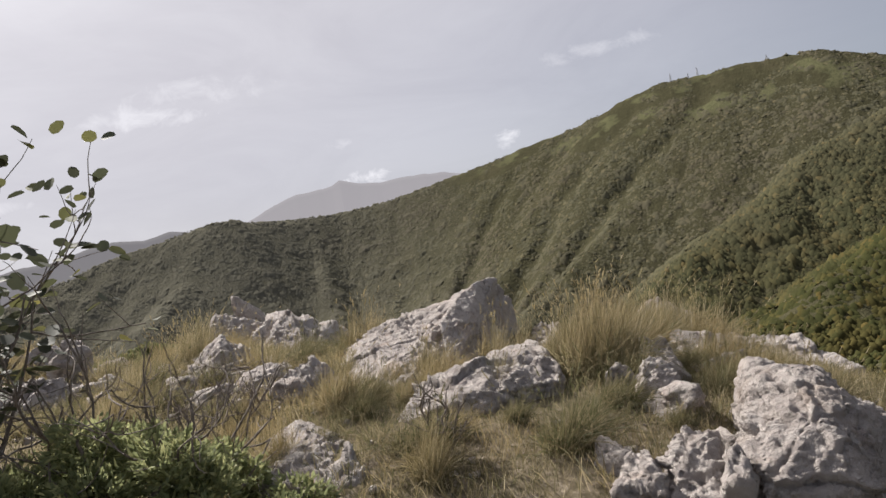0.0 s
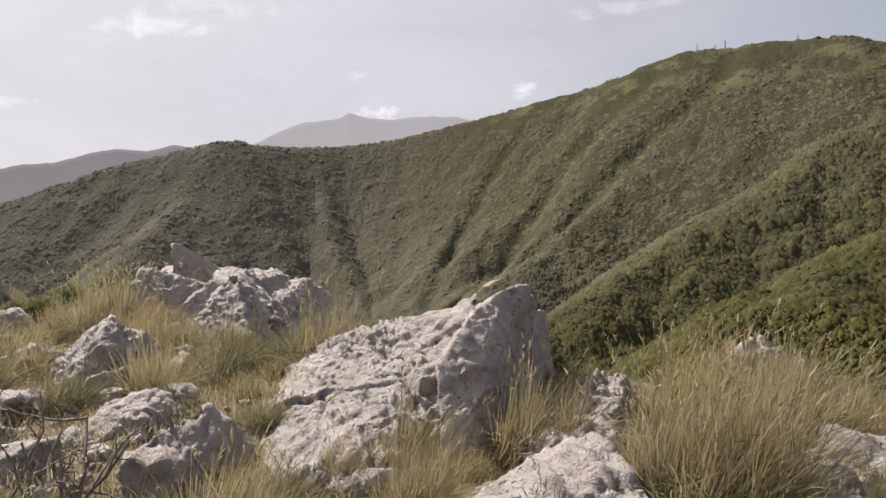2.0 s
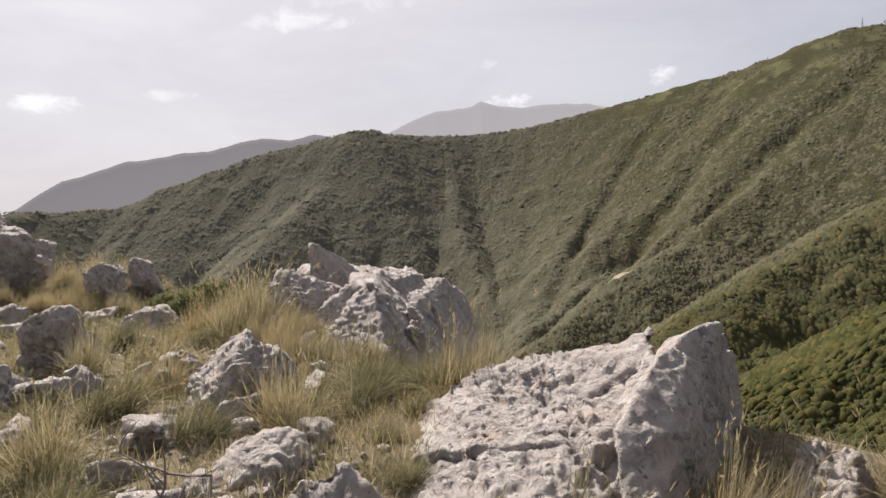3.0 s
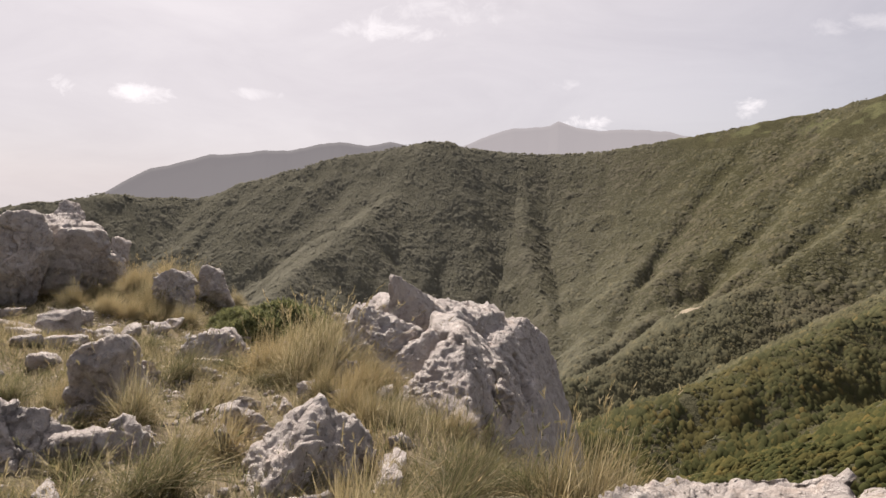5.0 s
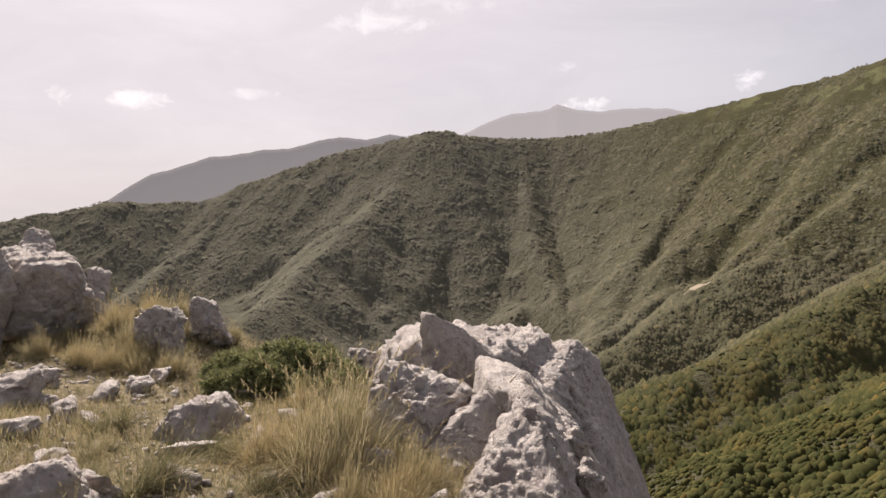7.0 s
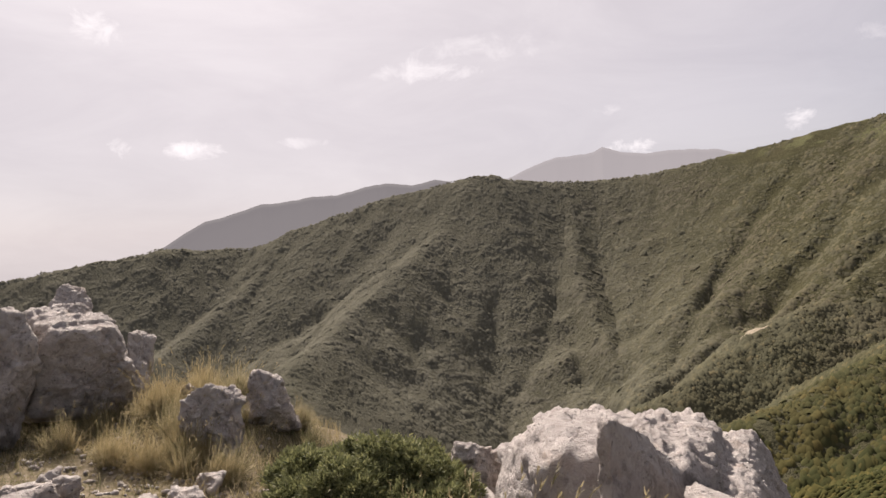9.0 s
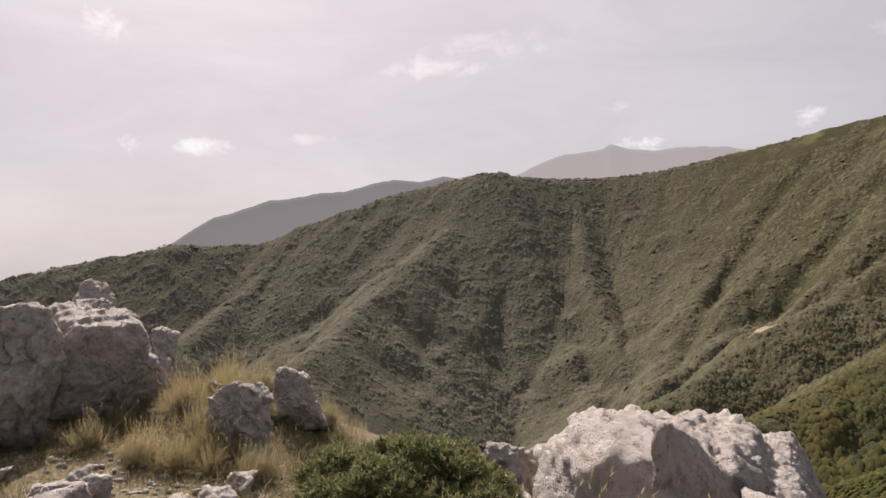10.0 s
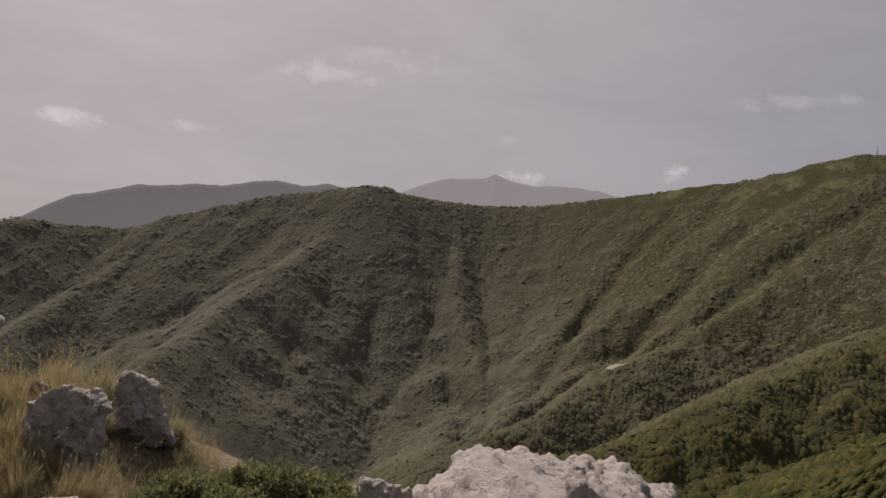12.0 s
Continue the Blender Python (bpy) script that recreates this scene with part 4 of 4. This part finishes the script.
def tussock_mesh(seed, count, tall, spread, material):
    """Fine arching blades from a few crowns close together, blown a little to one side."""
    r = np.random.default_rng(seed)
    crowns = r.normal(0, 0.09, (7, 2))
    who = r.integers(0, 7, count)
    a = r.uniform(0, 6.283, count)
    base = np.column_stack([crowns[who] + r.normal(0, 0.028, (count, 2)), np.full(count, -0.03)])
    lean = np.abs(r.normal(0, 0.68, count))
    long = tall * r.uniform(0.35, 1.15, count) * (1 - 0.25 * r.random(count))
    out = np.minimum(lean, 1.3) * spread
    a2 = a + r.normal(0, 0.4, count)
    tip = base + np.column_stack([np.cos(a2) * out + 0.10 * long / tall, np.sin(a2) * out - 0.03, long * np.cos(np.minimum(lean, 1.3)) * 0.95])
    v, f = blades(base, tip, r.uniform(0.0016, 0.0046, count), 0.42 * out, seed=seed)
    # seed heads on long stalks
    few = 16
    a = r.uniform(0, 6.283, few)
    foot = np.column_stack([crowns[r.integers(0, 7, few)], np.zeros(few)])
    high = tall * r.uniform(0.8, 1.2, few)
    out = np.abs(r.normal(0, 0.22, few))
    top = foot + np.column_stack([np.cos(a) * out + 0.08, np.sin(a) * out, high])
    v2, f2 = blades(foot, top, np.full(few, 0.0022), 0.1 * out, seed=seed + 1)
    way = (top - foot) / np.linalg.norm(top - foot, axis=1)[:, None]
    ear = np.repeat(top - way * 0.10, 5, 0) + np.repeat(way, 5, 0) * r.uniform(0, 0.10, (few * 5, 1))
    v3, f3 = blades(ear, ear + np.repeat(way, 5, 0) * 0.035 + r.normal(0, 0.012, (few * 5, 3)), np.full(few * 5, 0.006), 0.0, seed=seed + 2)
    heads = mesh_from("seed_plume", np.vstack([v2, v3]), np.vstack([f2, f3 + len(v2)]), material, smooth=False)
    return mesh_from("grass_tussock", v, f, material, smooth=False), heads


DRY = [tussock_mesh(200 + k, 850, 0.50, 0.34, STRAW) for k in range(4)]
LUSH = [tussock_mesh(220 + k, 750, 0.36, 0.34, GREEN) for k in range(4)]


def tussock(x, y, scale, dry=True, label=""):
    pool = DRY if dry else LUSH
    leaves, heads = pool[int(rng.integers(len(pool)))]
    ob = new("grass_tussock", leaves)
    part("seed_plume", heads, ob, "thin stalks with pale seed heads")
    ob.location = (x, y, ground_at(x, y))
    ob.rotation_euler = (rng.uniform(-0.1, 0.1), rng.uniform(-0.1, 0.1), rng.uniform(-0.9, 0.9))
    ob.scale = (scale, scale, scale * rng.uniform(0.9, 1.15))
    text = label or ("tall tussock of golden dry mountain grass" if dry else "tuft of greenish mountain grass")
    return tagged(ob, text, "grass", "grass tussocks")


TALL = [(1.45, 6.35, 0.8), (1.75, 6.75, 0.8), (0.95, 5.25, 1.1), (0.85, 4.75, 1.0), (0.9, 4.85, 1.2), (1.05, 5.05, 1.2), (0.8, 5.05, 1.1), (0.95, 4.95, 1.05), (0.72, 4.95, 0.9), (1.3, 5.6, 1.15), (1.65, 5.95, 1.0), (1.15, 6.0, 1.0), (1.9, 6.4, 0.9), (-3.55, 9.15, 1.35), (-3.8, 9.55, 1.2), (-3.35, 8.7, 1.0), (-3.95, 9.0, 0.9), (-3.75, 9.9, 1.1),
        (-8.2, 12.35, 0.9), (-7.9, 12.7, 1.0), (-7.6, 12.3, 0.9), (-8.3, 13.0, 0.9), (-7.5, 11.7, 0.8), (-7.0, 11.3, 0.75), (-7.7, 12.9, 0.9), (-7.35, 11.2, 0.7), (-6.6, 11.3, 0.7), (-3.65, 7.75, 0.85), (-3.9, 10.3, 1.0),
        (-2.95, 9.0, 0.55), (-3.15, 8.85, 0.7), (-3.45, 9.3, 1.35), (-3.65, 9.35, 1.3), (-3.4, 9.0, 1.2), (-3.75, 9.2, 1.2), (-3.55, 8.85, 1.0), (-3.6, 9.6, 1.3), (-2.75, 8.2, 0.7), (-2.55, 8.0, 0.7), (-2.3, 7.9, 0.6), (-2.85, 8.45, 0.75)]
for x, y, sc in TALL:
    tussock(x, y, sc)
FIELD = [(-1.6, 6.75), (-1.2, 7.2), (-0.85, 7.5), (-1.6, 7.2), (-0.9, 7.0), (-4.95, 7.2), (-3.75, 7.2), (1.85, 5.0), (0.9, 4.55), (1.6, 4.35), (2.05, 5.85), (2.4, 6.5),
         (-0.35, 3.65), (0.45, 3.55), (-0.9, 4.6), (0.3, 5.5), (-3.0, 6.3), (-2.8, 5.6), (-1.9, 6.4), (-2.3, 6.1), (0.75, 5.0), (-4.4, 9.2), (-5.6, 9.3), (-4.3, 8.2), (-3.1, 7.0), (-3.6, 10.2)]
for x, y in FIELD:
    tussock(x, y, rng.uniform(0.75, 1.05), rng.random() < 0.35)
for k in range(16):  # the ground before the great boulder
    tussock(rng.uniform(-1.1, 0.1), rng.uniform(4.5, 5.3), rng.uniform(0.3, 0.5), rng.random() < 0.5)
for k in range(30):  # the bank below the great block
    tussock(rng.uniform(-8.6, -6.5), rng.uniform(11.1, 13.1), rng.uniform(0.45, 0.8), rng.random() < 0.8)
for k in range(45):  # rough grass where the path begins
    tussock(rng.uniform(-2.6, 2.2), rng.uniform(2.3, 5.4), rng.uniform(0.4, 0.75), rng.random() < 0.4)
for k in range(60):  # tufts among the stones beside the path
    while True:
        x, y = rng.uniform(-5.2, -0.6), rng.uniform(4.2, 9.2)
        d = off_trail(np.array([x]), np.array([y]))[0]
        if d > 0.35 and ground_at(x, y) > 0.45:
            break
    tussock(x, y, rng.uniform(0.35, 0.65), rng.random() < (0.15 if y < 6.6 else 0.4))
for k in range(62):
    while True:
        x, y = rng.uniform(-10.5, 2.8), rng.uniform(1.6, 13.4)
        d = off_trail(np.array([x]), np.array([y]))[0]
        if d > 0.45 and rng.random() < 0.35 + 0.5 * min(d, 1.2) and ground_at(x, y) > (0.3 if y > 6 else -0.1) and not (-2.6 < x < -0.8 and 7.2 < y < 9.0):
            break
    tussock(x, y, rng.uniform(0.35, 0.75), rng.random() < 0.5)


def short_grass(name, count, material, seed, tall, label, cut):
    r = np.random.default_rng(seed)
    x, y = r.uniform(-10, 3.4, count), r.uniform(1.2, 13.8, count)
    d = off_trail(x, y)
    clump = fbm(flat3(x, y), 0.9, 3, 0.6, seed)
    keep = (clump > cut) & (r.random(count) < 0.45 + 0.55 * step(d, 0.15, 0.7))
    x, y, clump = x[keep], y[keep], clump[keep]
    z = land(x, y)
    keep = z > np.where(y > 6.0, 0.2, -0.4)
    x, y, z, clump = x[keep], y[keep], z[keep], clump[keep]
    n = len(x)
    a, out = r.uniform(0, 6.283, n), r.uniform(0.02, 0.10, n)
    long = tall * r.uniform(0.4, 1.1, n) * (0.7 + 0.5 * np.clip(clump, 0, 1))
    base = np.stack([x, y, z - 0.01], 1)
    tip = base + np.stack([np.cos(a) * out, np.sin(a) * out, long], 1)
    v, f = blades(base, tip, r.uniform(0.002, 0.0055, n), 0.04, seed=seed, short=True)
    return tagged(new(name, mesh_from(name, v, f, material, False)), label, "grass", kind="stuff")


short_grass("green_grass", 170000, GREEN, 71, 0.13, "short greenish grass between stones", -0.5)
short_grass("dry_grass", 150000, STRAW, 72, 0.17, "short straw-coloured dry grass between stones", -0.4)


def gravel(count, seed):
    r = np.random.default_rng(seed)
    x, y = r.uniform(-9.5, 2.6, count), r.uniform(1.5, 12.8, count)
    d = off_trail(x, y)
    lump = fbm(flat3(x, y), 1.2, 3, 0.6, seed)
    keep = r.random(count) < np.exp(-d / 0.45) + 0.25 * step(lump, 0.2, 0.8)
    x, y = x[keep], y[keep]
    n = len(x)
    v, f = SPHERES[1]
    rad = 0.008 + 0.028 * r.random(n) ** 2.5
    jit = 1 + r.uniform(-0.3, 0.3, (n, len(v)))
    w_ = v[None] * (jit * rad[:, None])[:, :, None] * (1.25, 1.0, 0.7)
    a = r.uniform(0, 6.283, n)
    c, s = np.cos(a)[:, None], np.sin(a)[:, None]
    p = np.stack([x[:, None] + w_[:, :, 0] * c - w_[:, :, 1] * s, y[:, None] + w_[:, :, 0] * s + w_[:, :, 1] * c, (land(x, y) + rad * 0.3)[:, None] + w_[:, :, 2]], -1).reshape(-1, 3)
    faces = (f[None] + (np.arange(n) * len(v))[:, None, None]).reshape(-1, 3)
    return tagged(new("gravel", mesh_from("gravel", p, faces, STONE, False)), "pale limestone gravel scattered on the path", "gravel", kind="stuff")


gravel(20000, 81)


def tube_points(points, radii, sides=6):
    pts = np.array(points, float)
    tang = np.gradient(pts, axis=0)
    tang /= np.linalg.norm(tang, axis=1)[:, None] + 1e-9
    ref = np.array([0.31, 0.2, 0.93]) if abs(tang[0][2]) < 0.9 else np.array([1.0, 0.1, 0])
    u = np.cross(tang, ref)
    u /= np.linalg.norm(u, axis=1)[:, None]
    v = np.cross(tang, u)
    ang = np.arange(sides) * 2 * math.pi / sides
    ring = pts[:, None] + np.asarray(radii)[:, None, None] * (np.cos(ang)[None, :, None] * u[:, None] + np.sin(ang)[None, :, None] * v[:, None])
    n = len(pts)
    i = np.arange(n - 1)[:, None] * sides
    j = np.arange(sides)[None]
    k = (j + 1) % sides
    f = np.stack([i + j, i + k, i + sides + k, i + sides + j], -1).reshape(-1, 4)
    return ring.reshape(-1, 3), f


def grow(r, start, way, length, radius, depth, store, tips, bend=0.35, lift=0.15):
    """A branching twig: wandering stems with side shoots."""
    n = 7
    pts, p, d = [start], np.array(start, float), np.array(way, float)
    for k in range(n):
        d = d + r.normal(0, bend, 3) * 0.5 + np.array([0, 0, lift * 0.3])
        d /= np.linalg.norm(d)
        p = p + d * length / n
        pts.append(p.copy())
        if depth > 0 and k > 0 and r.random() < 0.62:
            side = d + r.normal(0, 0.75, 3)
            grow(r, p.copy(), side / np.linalg.norm(side), length * r.uniform(0.35, 0.62), radius * 0.55, depth - 1, store, tips, bend, lift)
    store.append((pts, np.linspace(radius, radius * 0.4, n + 1)))
    tips.append((pts[-1], d, depth))


def join(pieces):
    vs, fs, off = [], [], 0
    for v, f in pieces:
        vs.append(v)
        fs.append(f + off)
        off += len(v)
    return np.vstack(vs), np.vstack(fs)


def leaf_mesh(r, places, size, material, name):
    """Rounded leaves, slightly folded along the midrib."""
    ang = np.linspace(0, 2 * math.pi, 9)[:-1]
    shape = np.stack([np.cos(ang) * 0.5 + 0.5, np.sin(ang) * 0.40 * (1 - 0.15 * np.cos(ang)), 0.10 * np.abs(np.sin(ang))], 1)
    shape = np.vstack([shape, [[0.45, 0, 0]]])
    vs, fs = [], []
    for k, p in enumerate(places):
        m = np.array(Euler((r.uniform(-0.9, 0.9), r.uniform(-1.0, 0.6), r.uniform(0, 6.283))).to_matrix())
        vs.append(shape @ m.T * size * r.uniform(0.7, 1.2) + p)
        fs.append(np.array([[j, (j + 1) % 8, 8] for j in range(8)]) + 9 * k)
    return mesh_from(name, np.vstack(vs), np.vstack(fs), material, True)


def shrub(base, label, stems, seed, leaves, leaf_size, reach, spread, lean=(0, 0), thick=0.011, bend=0.35):
    r = np.random.default_rng(seed)
    root = tagged(new("shrub"), label, "shrub")
    root.location = base
    all_tips = []
    for k in range(stems):
        store, tips = [], []
        a = r.uniform(0, 6.283)
        way = np.array([math.cos(a) * spread + lean[0], math.sin(a) * spread + lean[1], 1.0])
        grow(r, np.array([math.cos(a) * 0.05, math.sin(a) * 0.05, -0.05]), way / np.linalg.norm(way), reach * r.uniform(0.75, 1.1), thick, 2, store, tips, bend)
        v, f = join([tube_points(p, q, 5) for p, q in store])
        part("stem", mesh_from("stem", v, f, BARK), root)
        all_tips += tips
    if leaves:
        order = sorted(all_tips, key=lambda q: -q[0][2] - 0.35 * r.random())[:leaves]
        places = [q[0] + r.normal(0, 0.04, 3) for q in order for _ in range(3 if leaf_size > 0.08 else 2)]
        part("leaves", leaf_mesh(r, places, leaf_size, LEAF, "leaves"), root, "sparse rounded grey-green leaves")
    return root


shrub((-2.42, 3.15, ground_at(-2.42, 3.15)), "tall bare-branched shrub with rounded leaves at its tips", 19, 323, 230, 0.086, 1.22, 0.20, (0.06, 0.0), 0.012, 0.22)
shrub((-2.05, 3.25, ground_at(-2.05, 3.25)), "dry shrub of crooked grey branches beside a taller one", 13, 306, 0, 0.05, 0.95, 0.65, (0.15, 0.0), 0.011)
shrub((-1.5, 3.3, ground_at(-1.5, 3.3)), "dry leafless shrub with tangled grey twigs", 11, 302, 0, 0.05, 0.72, 0.9, (0.25, 0.1), 0.010)
shrub((-1.75, 4.35, ground_at(-1.75, 4.35)), "low dry shrub of bare grey twigs in the grass", 4, 303, 0, 0.05, 0.42, 0.9, (0.1, 0.1))
shrub((-1.62, 4.72, ground_at(-1.62, 4.72)), "low dry shrub of crooked bare branches in green grass", 4, 311, 0, 0.05, 0.62, 0.7, (0.25, 0.35), 0.012)
shrub((-0.12, 3.6, ground_at(-0.12, 3.6)), "thin dead twigs standing before a boulder", 3, 304, 0, 0.05, 0.32, 0.25)


def cushion(name, label, base, lobes, count, long, material, seed, category, wide=1.0):
    """A dense evergreen bush: many short needle tufts over uneven lobes, on a woody frame."""
    r = np.random.default_rng(seed)
    root = tagged(new(name), label, category)
    root.location = base
    frame_pieces, bs, ts = [], [], []
    for cx, cy, cz, rad in lobes:
        mid = np.array([cx, cy, cz])
        wob = np.linspace(0, 1, 5)[:, None] * mid + r.normal(0, 0.02, (5, 3))
        frame_pieces.append(tube_points(wob, np.linspace(0.025, 0.008, 5), 5))
        n = int(count * rad * rad)
        d = r.normal(size=(n, 3))
        d[:, 2] = np.abs(d[:, 2]) * 0.9 - 0.25
        d /= np.linalg.norm(d, axis=1)[:, None]
        wobble = 1 + 0.22 * vnoise(d * 3.0 + cx * 7, 1.0, seed)
        spot = mid + d * (rad * r.uniform(0.70, 1.02, n) * wobble)[:, None] * (1, 1, 0.8)
        for k in range(9):
            dd = d + r.normal(0, 0.6, (n, 3)) + (0, 0, 0.25)
            dd /= np.linalg.norm(dd, axis=1)[:, None]
            start = spot + r.normal(0, 0.012, (n, 3))
            bs.append(start)
            ts.append(start + dd * (long * r.uniform(0.5, 1.2, n))[:, None])
    b, t = np.vstack(bs), np.vstack(ts)
    v, f = join(frame_pieces)
    part("branches", mesh_from("branches", v, f, BARK), root, "hidden woody branches")
    v, f = blades(b, t, wide * r.uniform(0.006, 0.012, len(b)), 0.0, seed=seed, short=True)
    part("foliage", mesh_from("foliage", v, f, material, False), root)
    return root


r_ = np.random.default_rng(77)
LOBES = []
for k in range(46):
    a_, q_ = r_.uniform(0, 6.283), math.sqrt(r_.random())
    LOBES.append((math.cos(a_) * q_ * 0.95, math.sin(a_) * q_ * 0.62, 0.03 + 0.36 * (1 - q_ * q_) * r_.uniform(0.6, 1.15), r_.uniform(0.10, 0.22)))
cushion("juniper_bush", "dense dark green juniper bush sprawling beside the path", (-5.4, 11.55, ground_at(-5.4, 11.55)), LOBES, 6500, 0.042, NEEDLES, 401, "bush", 1.25)
LOBES = []
for k in range(44):
    a_, q_ = r_.uniform(0, 6.283), math.sqrt(r_.random())
    LOBES.append((math.cos(a_) * q_ * 0.95, math.sin(a_) * q_ * 0.55, 0.06 + 0.46 * (1 - q_ * q_) * r_.uniform(0.5, 1.2), r_.uniform(0.10, 0.20)))
cushion("low_bush", "low spreading dark green shrub among stones", (-1.72, 3.0, ground_at(-1.72, 3.0)), LOBES, 3300, 0.040, HERB, 402, "bush", 1.5)

# ---- woods on the slopes ----
def woods(name, label, count, az0, az1, r0, r1, level, size, seed, sink=0.15, tall=1.0):
    """Crowns over a sector of the slopes; none on the bare landslip, in the meadows or on flanks turned away from the crag."""
    r = np.random.default_rng(seed)
    az = np.radians(r.uniform(az0, az1, count))
    d = np.sqrt(r.uniform(r0 * r0, r1 * r1, count))
    x, y = -np.sin(az) * d, np.cos(az) * d
    z = land(x, y)
    p = flat3(x, y)
    gx, gy = (land(x + 4, y) - z) / 4.0, (land(x, y + 4) - z) / 4.0
    gx, gy = np.clip(gx, -1.2, 1.2), np.clip(gy, -1.2, 1.2)
    rise = (gx * x + gy * y) / d
    hidden = rise < (z - 2.0) / d - 0.25
    open_ = (z > 150) & (fbm(p, 0.014, 3, 0.5, 55) > 0.12) & (x > 0)
    gap = fbm(p, 0.03, 3, 0.5, 56) > 1.0
    scar = np.abs((x - SCAR[0]) * 0.70 + (y - SCAR[1]) * 0.71) / 34 + np.abs((x - SCAR[0]) * 0.71 - (y - SCAR[1]) * 0.70) / 13 < 1
    keep = ~open_ & ~gap & ~scar & ~hidden & (z > -330)
    x, y, z, gx, gy = x[keep], y[keep], z[keep], gx[keep], gy[keep]
    n = len(x)
    v, f = dome(level)
    rad = size * r.uniform(0.55, 1.35, n) * (1 + 0.45 * np.clip(fbm(flat3(x, y), 0.045, 2, 0.5, 57), -0.8, 1.2))
    jit = 1 + r.uniform(-0.3, 0.3, (n, len(v)))
    ang = r.uniform(0, 6.283, n)
    c, s = np.cos(ang)[:, None], np.sin(ang)[:, None]
    sx = v[None, :, 0] * jit * rad[:, None]
    sy = v[None, :, 1] * jit * rad[:, None]
    sz = v[None, :, 2] * jit * (rad * r.uniform(0.7, 1.2, n) * tall)[:, None]
    ox, oy = sx * c - sy * s, sx * s + sy * c
    follow = gx[:, None] * ox + gy[:, None] * oy  # crowns stand in the slope
    verts = np.stack([x[:, None] + ox, y[:, None] + oy, (z - rad * sink)[:, None] + sz + follow], -1).reshape(-1, 3)
    faces = (f[None] + (np.arange(n) * len(v))[:, None, None]).reshape(-1, 3)
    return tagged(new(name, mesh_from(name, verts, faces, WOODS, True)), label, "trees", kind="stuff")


def dome(rings):
    """A rounded crown: a top and rings of five to seven corners down to its foot."""
    v, f = [(0, 0, 1.0)], []
    n = 6
    for k in range(1, rings + 1):
        t = k / rings * math.pi * (0.62 if rings > 1 else 0.5)
        for j in range(n):
            a = (j + 0.5 * (k % 2)) * 2 * math.pi / n
            v.append((math.cos(a) * math.sin(t), math.sin(a) * math.sin(t), math.cos(t)))
    for j in range(n):
        f.append((0, 1 + j, 1 + (j + 1) % n))
        for k in range(rings - 1):
            a0, a1, b0, b1 = 1 + k * n + j, 1 + k * n + (j + 1) % n, 1 + (k + 1) * n + j, 1 + (k + 1) * n + (j + 1) % n
            f += [(a0, b0, b1), (a0, b1, a1)]
    return np.array(v), np.array(f)


SCAR = bearing(-3.4, -7.4, 928)[:2]
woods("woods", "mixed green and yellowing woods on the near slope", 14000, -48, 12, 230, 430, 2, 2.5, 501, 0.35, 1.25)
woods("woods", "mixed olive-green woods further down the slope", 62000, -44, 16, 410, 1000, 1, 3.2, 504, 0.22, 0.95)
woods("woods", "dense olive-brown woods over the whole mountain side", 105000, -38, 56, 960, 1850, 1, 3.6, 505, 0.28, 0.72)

# ---- far small things ----
def mast(az, el, r, high, label):
    x, y, _ = bearing(az, el, r)
    z = ground_at(x, y)
    root = tagged(new("radio_mast"), label, "mast", "radio masts on the ridge")
    root.location = (x, y, z - 1.0)
    for sx, sy in ((-1, -1), (1, -1), (1, 1), (-1, 1)):
        v, f = tube_points([(sx * 1.5, sy * 1.5, 0), (sx * 0.7, sy * 0.7, high * 0.6), (sx * 0.5, sy * 0.5, high)], [0.35, 0.3, 0.25], 5)
        part("leg", mesh_from("leg", v, f, STEEL), root)
    for k in range(5):
        t0, t1 = k / 5, (k + 1) / 5
        w0, w1 = 1.5 - 1.0 * t0, 1.5 - 1.0 * t1
        for s in (-1, 1):
            v, f = tube_points([(-w0, s * w0, t0 * high), (w1, s * w1, t1 * high)], [0.2, 0.2], 4)
            part("brace", mesh_from("brace", v, f, STEEL), root)
    v, f = tube_points([(0, 0, high), (0, 0, high * 1.22)], [0.3, 0.15], 5)
    part("aerial", mesh_from("aerial", v, f, STEEL), root)
    return root


mast(-20.3, 9.9, 1605, 17, "tall steel lattice radio mast on the mountain ridge")
mast(-22.3, 9.8, 1594, 18, "steel lattice radio mast on the mountain ridge")
mast(-21.6, 9.8, 1597, 10, "short steel radio mast on the mountain ridge")
mast(-27.2, 9.8, 1563, 9, "small steel mast on the mountain ridge")
